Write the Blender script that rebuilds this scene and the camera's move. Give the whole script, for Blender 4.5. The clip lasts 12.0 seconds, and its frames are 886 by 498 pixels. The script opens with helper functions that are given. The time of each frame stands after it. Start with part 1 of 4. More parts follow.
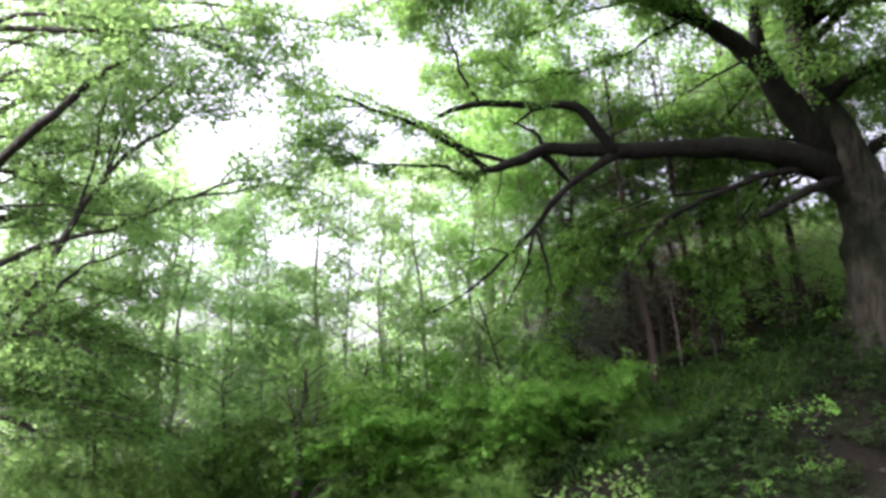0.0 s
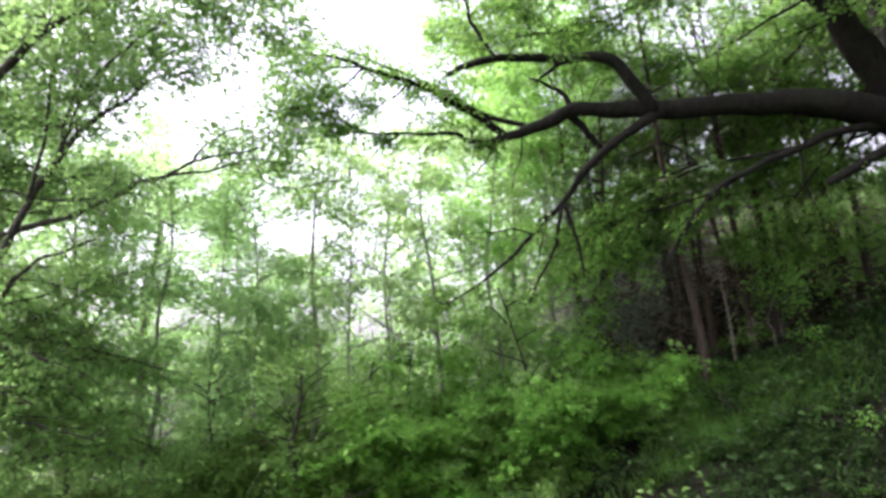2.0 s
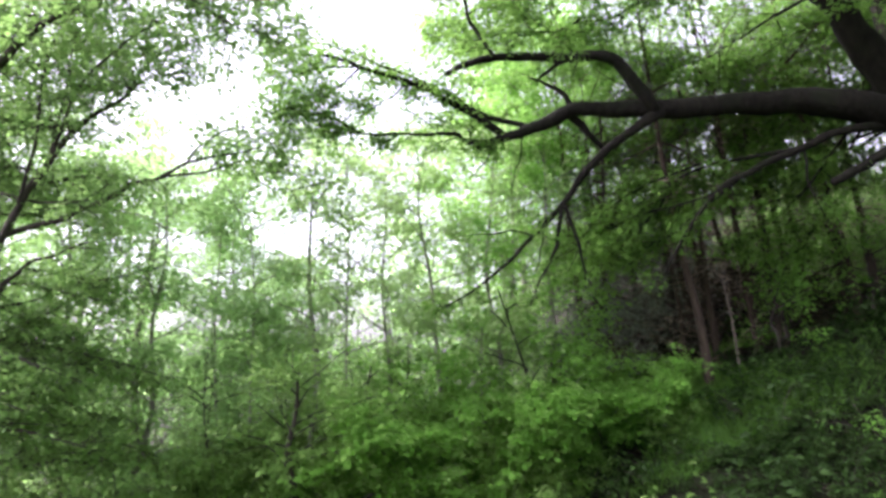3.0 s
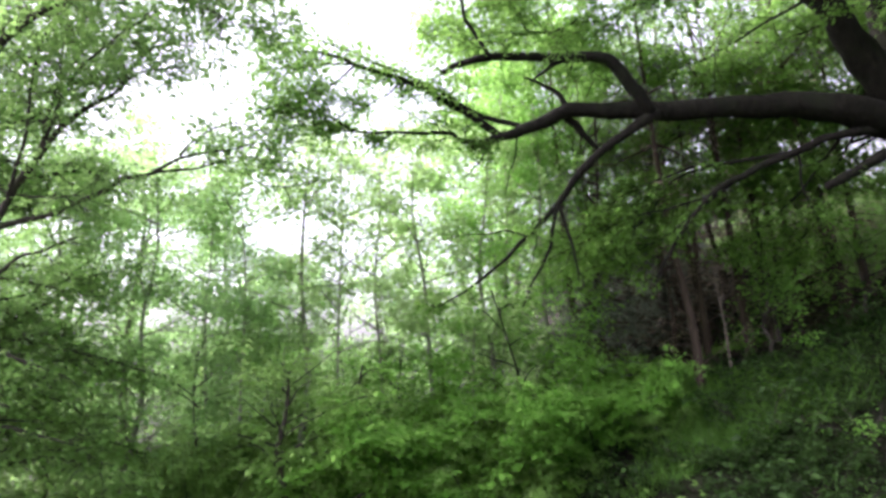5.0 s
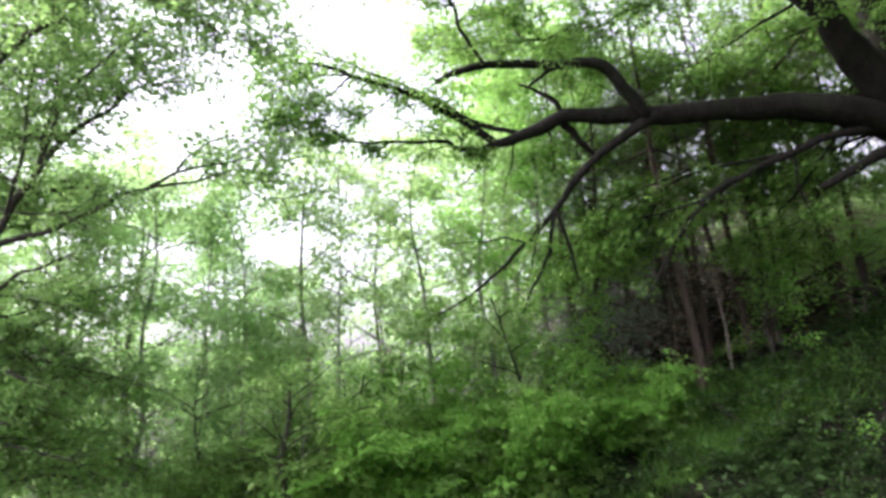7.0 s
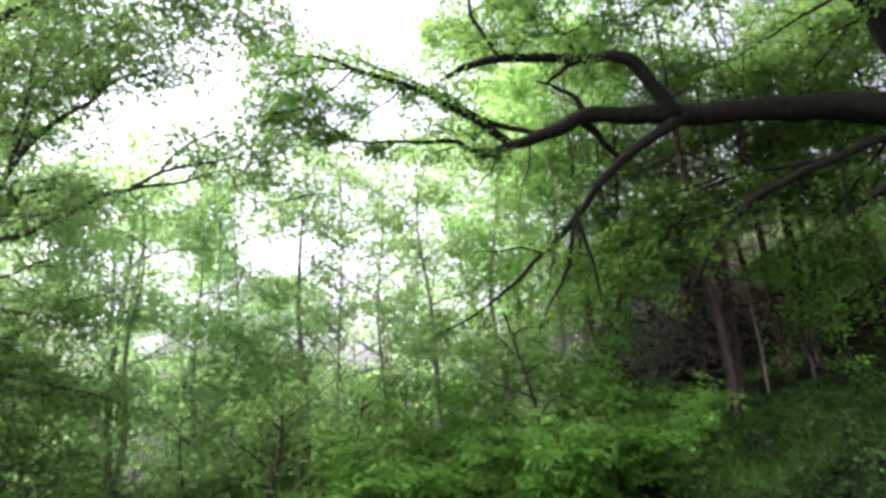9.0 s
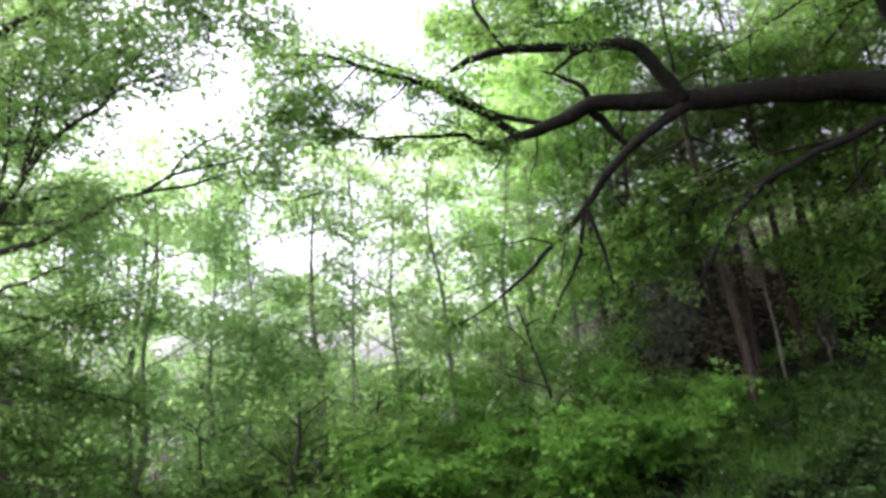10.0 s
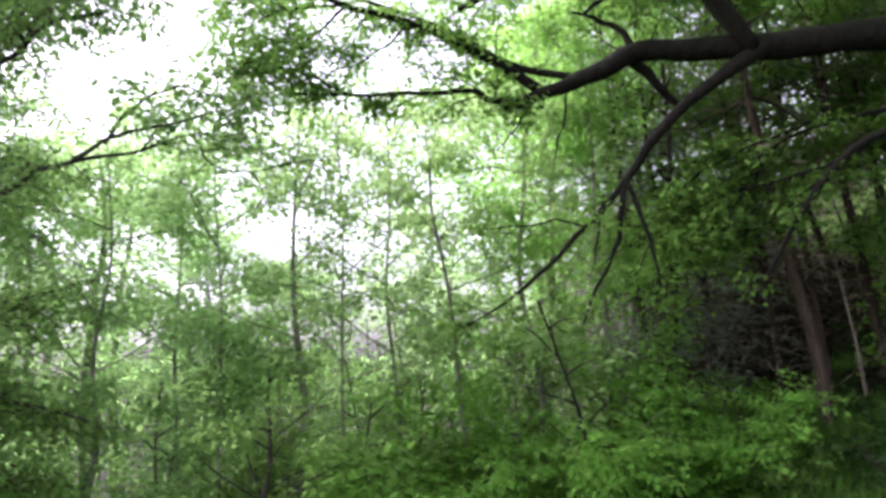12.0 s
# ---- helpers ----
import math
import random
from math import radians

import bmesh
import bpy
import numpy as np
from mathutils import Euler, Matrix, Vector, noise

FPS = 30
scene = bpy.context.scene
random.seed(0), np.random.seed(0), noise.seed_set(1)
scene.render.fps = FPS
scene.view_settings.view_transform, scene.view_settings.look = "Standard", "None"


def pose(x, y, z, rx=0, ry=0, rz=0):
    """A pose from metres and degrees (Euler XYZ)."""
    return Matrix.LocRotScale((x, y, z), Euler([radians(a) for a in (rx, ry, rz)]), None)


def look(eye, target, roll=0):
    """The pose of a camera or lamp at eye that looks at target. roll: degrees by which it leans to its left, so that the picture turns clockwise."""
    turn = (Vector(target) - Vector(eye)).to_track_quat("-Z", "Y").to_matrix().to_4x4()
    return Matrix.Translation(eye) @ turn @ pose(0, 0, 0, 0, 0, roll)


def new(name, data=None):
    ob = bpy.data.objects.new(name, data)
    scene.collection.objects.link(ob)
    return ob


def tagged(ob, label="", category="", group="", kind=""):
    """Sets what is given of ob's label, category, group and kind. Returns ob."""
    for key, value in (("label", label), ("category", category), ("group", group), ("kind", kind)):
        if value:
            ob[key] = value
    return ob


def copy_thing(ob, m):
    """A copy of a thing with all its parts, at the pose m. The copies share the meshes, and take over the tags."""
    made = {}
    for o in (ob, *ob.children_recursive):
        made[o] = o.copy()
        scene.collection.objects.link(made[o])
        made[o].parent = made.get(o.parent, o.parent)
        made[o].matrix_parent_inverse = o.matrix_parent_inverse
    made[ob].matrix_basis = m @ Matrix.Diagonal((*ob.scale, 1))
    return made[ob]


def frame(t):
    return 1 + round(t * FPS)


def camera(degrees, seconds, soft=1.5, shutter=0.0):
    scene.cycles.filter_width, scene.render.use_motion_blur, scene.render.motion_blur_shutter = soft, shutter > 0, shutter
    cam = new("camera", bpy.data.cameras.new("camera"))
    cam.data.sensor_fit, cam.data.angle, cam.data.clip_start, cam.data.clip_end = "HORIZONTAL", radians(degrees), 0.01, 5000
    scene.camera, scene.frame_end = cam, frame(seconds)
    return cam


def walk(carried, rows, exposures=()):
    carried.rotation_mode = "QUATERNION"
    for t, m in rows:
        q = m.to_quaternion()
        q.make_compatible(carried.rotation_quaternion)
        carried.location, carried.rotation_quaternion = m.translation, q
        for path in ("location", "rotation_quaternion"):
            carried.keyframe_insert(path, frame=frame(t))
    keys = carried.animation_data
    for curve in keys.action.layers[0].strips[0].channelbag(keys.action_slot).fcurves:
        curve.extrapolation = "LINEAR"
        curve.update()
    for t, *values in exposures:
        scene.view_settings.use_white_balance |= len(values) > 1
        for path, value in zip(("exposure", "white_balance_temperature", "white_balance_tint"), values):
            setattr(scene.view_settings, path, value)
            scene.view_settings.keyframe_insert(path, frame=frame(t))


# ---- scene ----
cam = camera(68.4, 12.0, soft=3.3)
EYE, TILT = 1.4, 12.0
# seconds, metres ahead along the first line of sight, yaw, pitch, roll
PATH = [
    (0.0, 0.000, 0.000, 0.000, 0.000),
    (0.5, 0.001, -0.207, 0.074, -0.204),
    (1.0, -0.001, 0.158, -1.283, 1.072),
    (1.5, 0.192, 0.608, -1.331, 1.288),
    (2.0, 1.297, 1.158, -1.618, 1.464),
    (2.5, 1.430, 1.086, -1.653, 1.586),
    (3.0, 1.422, 1.054, -1.458, 1.615),
    (3.2, 1.424, 0.850, -1.170, 1.600),
    (5.0, 1.457, 0.491, -1.513, 0.926),
    (5.5, 1.460, 0.147, -1.591, 1.340),
    (6.0, 1.460, 0.342, -1.219, 2.215),
    (6.5, 1.455, 0.340, -0.968, 2.242),
    (7.0, 1.453, 0.366, -0.792, 2.143),
    (7.2, 1.455, 0.366, -0.440, 2.140),
    (8.8, 2.130, 1.100, -0.650, 1.550),
    (9.0, 2.133, 1.204, 0.039, 1.543),
    (9.5, 2.142, 1.294, 0.576, 2.076),
    (10.0, 2.120, 2.133, -0.459, 3.379),
    (10.5, 2.138, 3.960, -1.286, 3.462),
    (11.0, 2.575, 4.395, -1.836, 3.385),
    (11.5, 3.402, 4.084, -2.189, 2.991),
    (12.0, 3.465, 3.054, -2.013, 3.109),
]
walk(cam, [(t, pose(0, 0, EYE, TILT, 0, 0) @ pose(0, ahead, 0, 90 + pitch, roll, yaw)) for t, ahead, yaw, pitch, roll in PATH],
     exposures=[(0.0, 2.4, 6050, 32), (5.0, 2.4, 6050, 32), (9.0, 2.34, 6050, 32), (12.0, 2.2, 6050, 32)])

# ---- light: a bright overcast sky over a clearing in the wood ----
SUN_EL, SUN_AZ = 43.0, -82.0
world = bpy.data.worlds.new("overcast_sky")
scene.world = world
world.use_nodes = True
wn = world.node_tree
sky = wn.nodes.new("ShaderNodeTexSky")
sky.sky_type, sky.sun_disc = "NISHITA", False
sky.sun_elevation, sky.sun_rotation = radians(SUN_EL), radians(SUN_AZ)
sky.dust_density, sky.air_density = 6.0, 1.0
grey = wn.nodes.new("ShaderNodeHueSaturation")
grey.inputs["Saturation"].default_value = 0.25
wn.links.new(sky.outputs[0], grey.inputs["Color"])
wn.links.new(grey.outputs[0], wn.nodes["Background"].inputs[0])
wn.nodes["Background"].inputs[1].default_value = 0.13

sun = bpy.data.lights.new("sun", "SUN")
sun.energy, sun.angle, sun.color = 3.0, radians(65), (1.0, 0.97, 0.9)
sun_ob = new("sun", sun)
a, e = radians(SUN_AZ), radians(SUN_EL)
sun_ob.matrix_world = look((20 * math.sin(a) * math.cos(e), 20 * math.cos(a) * math.cos(e), 20 * math.sin(e)), (0, 0, 0))


# ---- materials ----
def nodes_of(name):
    m = bpy.data.materials.new(name)
    m.use_nodes = True
    return m, m.node_tree.nodes, m.node_tree.links


def ramp_of(n, stops):
    r = n.new("ShaderNodeValToRGB")
    while len(r.color_ramp.elements) < len(stops):
        r.color_ramp.elements.new(0.5)
    for el, (at, col) in zip(r.color_ramp.elements, stops):
        el.position, el.color = at, (*col, 1)
    return r


def leaf_mat(name, dark, mid, light, trans, through_share=0.45, rough=0.5, patch=1.2):
    """A thin leaf: diffuse, a waxy gloss, and light let through from behind. Colour varies leaf by leaf and bough by bough."""
    m, n, l = nodes_of(name)
    out, b = n["Material Output"], n["Principled BSDF"]
    geo = n.new("ShaderNodeNewGeometry")
    r = ramp_of(n, [(0.0, dark), (0.55, mid), (1.0, light)])
    pos = n.new("ShaderNodeTexCoord")
    big = n.new("ShaderNodeTexNoise")
    big.inputs["Scale"].default_value, big.inputs["Detail"].default_value = patch, 3
    l.new(pos.outputs["Object"], big.inputs["Vector"])
    mix = n.new("ShaderNodeMath")
    mix.operation = "MULTIPLY_ADD"
    mix.inputs[1].default_value = 0.55
    l.new(geo.outputs["Random Per Island"], mix.inputs[0])
    sub = n.new("ShaderNodeMapRange")
    sub.inputs["From Min"].default_value, sub.inputs["From Max"].default_value = 0.3, 0.7
    sub.inputs["To Min"].default_value, sub.inputs["To Max"].default_value = -0.22, 0.66
    l.new(big.outputs[0], sub.inputs["Value"])
    l.new(sub.outputs[0], mix.inputs[2])
    l.new(mix.outputs[0], r.inputs[0])
    l.new(r.outputs[0], b.inputs["Base Color"])
    b.inputs["Roughness"].default_value = rough
    b.inputs["Specular IOR Level"].default_value = 0.1
    tr = n.new("ShaderNodeBsdfTranslucent")
    tint = n.new("ShaderNodeMix")
    tint.data_type, tint.blend_type = "RGBA", "MIX"
    tint.inputs["Factor"].default_value = 0.6
    l.new(r.outputs[0], tint.inputs["A"])
    tint.inputs["B"].default_value = (*trans, 1)
    l.new(tint.outputs["Result"], tr.inputs["Color"])
    ms = n.new("ShaderNodeMixShader")
    ms.inputs[0].default_value = through_share
    l.new(b.outputs[0], ms.inputs[1])
    l.new(tr.outputs[0], ms.inputs[2])
    l.new(ms.outputs[0], out.inputs["Surface"])
    return m


def bark_mat(name, dark, light, moss=None, scale=6.0, stretch=0.25, relief=0.6, moss_share=0.5):
    m, n, l = nodes_of(name)
    b = n["Principled BSDF"]
    pos = n.new("ShaderNodeTexCoord")
    mp = n.new("ShaderNodeMapping")
    mp.inputs["Scale"].default_value = (1, 1, stretch)
    l.new(pos.outputs["Object"], mp.inputs["Vector"])
    fine = n.new("ShaderNodeTexNoise")
    fine.inputs["Scale"].default_value, fine.inputs["Detail"].default_value, fine.inputs["Roughness"].default_value = scale * 3, 6, 0.7
    l.new(mp.outputs[0], fine.inputs["Vector"])
    vor = n.new("ShaderNodeTexVoronoi")
    vor.feature = "DISTANCE_TO_EDGE"
    vor.inputs["Scale"].default_value = scale * 2
    l.new(mp.outputs[0], vor.inputs["Vector"])
    r = ramp_of(n, [(0.3, dark), (0.7, light)])
    l.new(fine.outputs[0], r.inputs[0])
    col = r.outputs[0]
    if moss:
        pat = n.new("ShaderNodeTexNoise")
        pat.inputs["Scale"].default_value, pat.inputs["Detail"].default_value = scale * 0.35, 5
        l.new(pos.outputs["Object"], pat.inputs["Vector"])
        edge = ramp_of(n, [(moss_share, (0, 0, 0)), (moss_share + 0.15, (1, 1, 1))])
        l.new(pat.outputs[0], edge.inputs[0])
        mx = n.new("ShaderNodeMix")
        mx.data_type = "RGBA"
        l.new(edge.outputs[0], mx.inputs["Factor"])
        l.new(col, mx.inputs["A"])
        mx.inputs["B"].default_value = (*moss, 1)
        col = mx.outputs["Result"]
    l.new(col, b.inputs["Base Color"])
    b.inputs["Roughness"].default_value = 0.9
    b.inputs["Specular IOR Level"].default_value = 0.2
    add = n.new("ShaderNodeMath")
    add.operation = "MULTIPLY_ADD"
    add.inputs[1].default_value = 1.5
    l.new(vor.outputs["Distance"], add.inputs[0])
    l.new(fine.outputs[0], add.inputs[2])
    bump = n.new("ShaderNodeBump")
    bump.inputs["Strength"].default_value, bump.inputs["Distance"].default_value = relief, 0.03
    l.new(add.outputs[0], bump.inputs["Height"])
    l.new(bump.outputs[0], b.inputs["Normal"])
    return m


def soil_mat(name):
    m, n, l = nodes_of(name)
    b = n["Principled BSDF"]
    pos = n.new("ShaderNodeTexCoord")
    big = n.new("ShaderNodeTexNoise")
    big.inputs["Scale"].default_value, big.inputs["Detail"].default_value = 0.8, 5
    fine = n.new("ShaderNodeTexNoise")
    fine.inputs["Scale"].default_value, fine.inputs["Detail"].default_value, fine.inputs["Roughness"].default_value = 22, 8, 0.75
    for t in (big, fine):
        l.new(pos.outputs["Object"], t.inputs["Vector"])
    # Near-black ramp: woodland shade on the bank is put into the soil colour.
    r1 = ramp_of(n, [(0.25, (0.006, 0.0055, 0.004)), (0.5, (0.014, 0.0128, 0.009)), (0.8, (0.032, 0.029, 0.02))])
    l.new(fine.outputs[0], r1.inputs[0])
    r2 = ramp_of(n, [(0.45, (0, 0, 0)), (0.6, (1, 1, 1))])
    l.new(big.outputs[0], r2.inputs[0])
    mx = n.new("ShaderNodeMix")
    mx.data_type = "RGBA"
    l.new(r2.outputs[0], mx.inputs["Factor"])
    l.new(r1.outputs[0], mx.inputs["A"])
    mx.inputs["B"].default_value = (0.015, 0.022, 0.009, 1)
    l.new(mx.outputs["Result"], b.inputs["Base Color"])
    b.inputs["Roughness"].default_value = 0.95
    b.inputs["Specular IOR Level"].default_value = 0.08
    bump = n.new("ShaderNodeBump")
    bump.inputs["Strength"].default_value, bump.inputs["Distance"].default_value = 0.8, 0.05
    l.new(fine.outputs[0], bump.inputs["Height"])
    l.new(bump.outputs[0], b.inputs["Normal"])
    return m


# Limbs share the trunk's bark, near black: their backlit shade is in the colour.
BARK_OLD_SHADED = bark_mat("old_bark_shaded", (0.0045, 0.0041, 0.003), (0.018, 0.016, 0.011), moss=(0.011, 0.0135, 0.0065), scale=5)
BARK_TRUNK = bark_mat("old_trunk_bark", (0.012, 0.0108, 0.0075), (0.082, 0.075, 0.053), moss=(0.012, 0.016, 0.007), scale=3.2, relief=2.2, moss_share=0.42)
BARK_GREY = bark_mat("grey_bark", (0.02, 0.018, 0.014), (0.08, 0.07, 0.055), scale=8)
BARK_PALE = bark_mat("pale_bark", (0.1, 0.104, 0.078), (0.32, 0.325, 0.26), moss=(0.1, 0.12, 0.06), scale=8)
BARK_PINE = bark_mat("pine_bark", (0.026, 0.019, 0.014), (0.088, 0.066, 0.048), scale=7, relief=0.9)
BARK_POLE = bark_mat("bleached_bark", (0.1, 0.083, 0.066), (0.28, 0.235, 0.19), scale=9)
SOIL = soil_mat("leaf_mould_soil_shaded")
LEAF_OAK = leaf_mat("broadleaf_fresh", (0.036, 0.09, 0.013), (0.068, 0.158, 0.024), (0.118, 0.24, 0.036), (0.32, 0.58, 0.13), 0.54, patch=0.9)
LEAF_LEFT = leaf_mat("broadleaf_soft", (0.05, 0.112, 0.026), (0.09, 0.19, 0.044), (0.135, 0.26, 0.066), (0.42, 0.7, 0.2), 0.58)
# Haze before the bright sky is put into the next two leaf colours.
LEAF_HAZED = leaf_mat("broadleaf_hazed", (0.1, 0.188, 0.046), (0.165, 0.29, 0.074), (0.235, 0.37, 0.105), (0.58, 0.82, 0.36), 0.56, patch=0.5)
LEAF_HAZED_COOL = leaf_mat("broadleaf_hazed_cool", (0.082, 0.172, 0.052), (0.138, 0.268, 0.086), (0.2, 0.355, 0.122), (0.54, 0.84, 0.31), 0.62, patch=0.5)
LEAF_BUSH = leaf_mat("shrub_leaf", (0.05, 0.135, 0.018), (0.095, 0.24, 0.032), (0.155, 0.35, 0.052), (0.38, 0.7, 0.16), 0.55)
# Bank herbs: the shade under the old tree is put into this colour.
LEAF_HERB_SHADED = leaf_mat("herb_leaf_shaded", (0.013, 0.032, 0.008), (0.024, 0.056, 0.013), (0.044, 0.092, 0.022), (0.075, 0.15, 0.034), 0.4)
# Clearing plants: brightened leaf colour stands in for light reaching the low growth.
LEAF_UNDER_LIT = leaf_mat("undershrub_leaf_lit", (0.054, 0.118, 0.022), (0.098, 0.205, 0.038), (0.155, 0.295, 0.06), (0.5, 0.76, 0.26), 0.62)
LEAF_GRASS = leaf_mat("grass_blade", (0.052, 0.12, 0.024), (0.092, 0.2, 0.038), (0.135, 0.27, 0.056), (0.26, 0.52, 0.1), 0.48)
NEEDLE = leaf_mat("dark_needles", (0.066, 0.084, 0.06), (0.108, 0.132, 0.096), (0.155, 0.185, 0.135), (0.26, 0.3, 0.21), 0.48)
DEAD = leaf_mat("dead_needles", (0.13, 0.106, 0.078), (0.22, 0.182, 0.135), (0.32, 0.27, 0.205), (0.4, 0.33, 0.24), 0.48)
NEEDLE_BED = leaf_mat("fallen_needles", (0.034, 0.03, 0.019), (0.062, 0.054, 0.034), (0.1, 0.085, 0.055), (0.08, 0.065, 0.04), 0.2)
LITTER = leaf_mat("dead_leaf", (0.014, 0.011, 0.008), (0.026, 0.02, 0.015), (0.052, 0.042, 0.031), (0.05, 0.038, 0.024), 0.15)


# ---- mesh helpers ----
def mesh_from(name, verts, faces, mat, smooth=False):
    """A mesh from an array of places and an array of faces, all with the same number of corners."""
    me = bpy.data.meshes.new(name)
    nv, (nf, k) = len(verts), faces.shape
    me.vertices.add(nv)
    me.vertices.foreach_set("co", np.asarray(verts, np.float32).ravel())
    me.loops.add(nf * k)
    me.loops.foreach_set("vertex_index", np.asarray(faces, np.int32).ravel())
    me.polygons.add(nf)
    me.polygons.foreach_set("loop_start", np.arange(0, nf * k, k, dtype=np.int32))
    me.update(calc_edges=True)
    if smooth:
        me.polygons.foreach_set("use_smooth", np.ones(nf, bool))
    me.materials.append(mat)
    return me


def part(name, data, parent, label="", kind=""):
    ob = new(name, data)
    ob.parent = parent
    return tagged(ob, label, kind=kind)


def curve(pts, steps=6):
    """A smooth line through the points (Catmull-Rom), sampled."""
    p = np.asarray(pts, float)
    p = np.vstack([2 * p[0] - p[1], p, 2 * p[-1] - p[-2]])
    s = np.linspace(0, 1, steps, endpoint=False)[:, None]
    out = []
    for i in range(1, len(p) - 2):
        a0, a1, a2, a3 = p[i - 1], p[i], p[i + 1], p[i + 2]
        out.append(0.5 * (2 * a1 + (a2 - a0) * s + (2 * a0 - 5 * a1 + 4 * a2 - a3) * s ** 2 + (3 * a1 - a0 - 3 * a2 + a3) * s ** 3))
    return np.vstack(out + [p[-2:-1]])


def tube(line, radii, sides=8, rough=0.0, seed=0):
    """A tapering, closed, slightly uneven stem along a line."""
    line = np.asarray(line, float)
    n = len(line)
    r = np.interp(np.linspace(0, 1, n), np.linspace(0, 1, len(radii)), radii)
    tan = np.gradient(line, axis=0)
    tan /= np.linalg.norm(tan, axis=1)[:, None] + 1e-9
    up = np.array([0, 0, 1.0]) if abs(tan[0, 2]) < 0.8 else np.array([0, 1.0, 0])
    side = np.cross(tan[0], up)
    verts = []
    ang = np.linspace(0, 2 * np.pi, sides, endpoint=False)
    for i in range(n):
        side = side - tan[i] * side.dot(tan[i])
        side /= np.linalg.norm(side) + 1e-9
        other = np.cross(tan[i], side)
        rr = np.full(sides, r[i])
        if rough:
            rr = r[i] * np.array([1 + rough * noise.noise(Vector((math.cos(t) * 1.3 + seed, math.sin(t) * 1.3, i * 0.35))) for t in ang])
        verts.append(line[i] + rr[:, None] * (np.cos(ang)[:, None] * side + np.sin(ang)[:, None] * other))
    verts.append(line[:1])
    verts.append(line[-1:] + tan[-1] * r[-1] * 0.5)
    verts = np.vstack(verts)
    faces = []
    for i in range(n - 1):
        for j in range(sides):
            k = (j + 1) % sides
            faces.append((i * sides + j, i * sides + k, (i + 1) * sides + k, (i + 1) * sides + j))
    for j in range(0, sides, 2):
        k, q = (j + 1) % sides, (j + 2) % sides
        faces.append((n * sides, q, k, j))
        b = (n - 1) * sides
        faces.append((n * sides + 1, b + j, b + k, b + q))
    return verts, np.array(faces)


def joined(pieces):
    at, vs, fs = 0, [], []
    for v, f in pieces:
        vs.append(v)
        fs.append(f + at)
        at += len(v)
    return np.vstack(vs), np.vstack(fs)


def unit(v):
    return v / (np.linalg.norm(v, axis=-1, keepdims=True) + 1e-9)


def leaf_cloud(places, ways, size, rng, flat=0.5, width=0.55, fold=0.12, simple=False):
    """One folded, six-cornered blade at each place, lying roughly level; ways are the directions of the tips."""
    n = len(places)
    ways = unit(ways + rng.normal(0, 0.45, (n, 3)) * (1, 1, 0.6))
    nor = unit(np.array([0, 0, 1.0]) + rng.normal(0, flat, (n, 3)))
    side = unit(np.cross(ways, nor))
    nor = np.cross(side, ways)
    s = (size * np.exp(rng.normal(0, 0.25, n)))[:, None]
    w = s * width * rng.uniform(0.8, 1.2, (n, 1)) * 0.5
    lift = nor * s * fold
    b = places
    t = places + ways * s - nor * s * 0.1
    if simple:
        v = np.stack([b, places + ways * s * 0.45 + side * w * 1.1 + lift, t, places + ways * s * 0.45 - side * w * 1.1 + lift], axis=1).reshape(-1, 3)
        return v, np.arange(n * 4).reshape(-1, 4)
    l1, r1 = places + ways * s * 0.3 - side * w + lift, places + ways * s * 0.3 + side * w + lift
    l2, r2 = places + ways * s * 0.68 - side * w * 0.75 + lift, places + ways * s * 0.68 + side * w * 0.75 + lift
    v = np.stack([b, r1, r2, t, l2, l1], axis=1).reshape(-1, 3)
    i = np.arange(n)[:, None] * 6
    f = np.concatenate([i + (0, 1, 2, 3), i + (0, 3, 4, 5)], axis=0)
    return v, f


def sprout(line, count, length, rng, start=0.15, spread=1.0, droop=0.1, rise=0.15, end=1.0):
    """Twigs that leave a limb to all sides; each one is a short bent line."""
    line = np.asarray(line, float)
    twigs = []
    tan = unit(np.gradient(line, axis=0))
    for _ in range(count):
        f = rng.uniform(start, end) * (len(line) - 1)
        i = int(min(f, len(line) - 2))
        p = line[i] + (line[i + 1] - line[i]) * (f - i)
        side = unit(np.cross(tan[i], rng.normal(0, 1, 3) * (0.5, 0.5, 1.0) + (0, 0, 0.01)))
        d = unit(tan[i] * rng.uniform(0.2, 1.0) + side * spread * (1, 1, 0.55) + (0, 0, rise * rng.normal(0.3, 1)))
        ln = length * rng.uniform(0.45, 1.25) * (1.15 - 0.5 * f / len(line))
        k = 5
        q, pts = p.copy(), [p]
        for j in range(k - 1):
            d = unit(d + rng.normal(0, 0.16, 3) + (0, 0, -droop * (j + 1) / k))
            q = q + d * ln / (k - 1)
            pts.append(q)
        twigs.append(np.array(pts))
    return twigs


def leaves_on(twigs, per_metre, rng, off=0.06, start=0.1):
    """Places and tip directions for leaves along the twigs."""
    ps, ds = [], []
    for tw in twigs:
        seg = np.linalg.norm(np.diff(tw, axis=0), axis=1).sum()
        n = max(2, int(seg * per_metre * rng.uniform(0.7, 1.3)))
        f = rng.uniform(start, 1.0, n) * (len(tw) - 1)
        i = np.minimum(f.astype(int), len(tw) - 2)
        d = unit(tw[i + 1] - tw[i])
        side = unit(np.cross(d, (0, 0, 1.0))) * rng.choice((-1, 1), n)[:, None]
        ps.append(tw[i] + (tw[i + 1] - tw[i]) * (f - i)[:, None] + rng.normal(0, off, (n, 3)) * (1, 1, 0.6) + side * off * 0.5)
        ds.append(d * 0.6 + side * 0.8 + (0, 0, -0.25))
    return np.vstack(ps), np.vstack(ds)


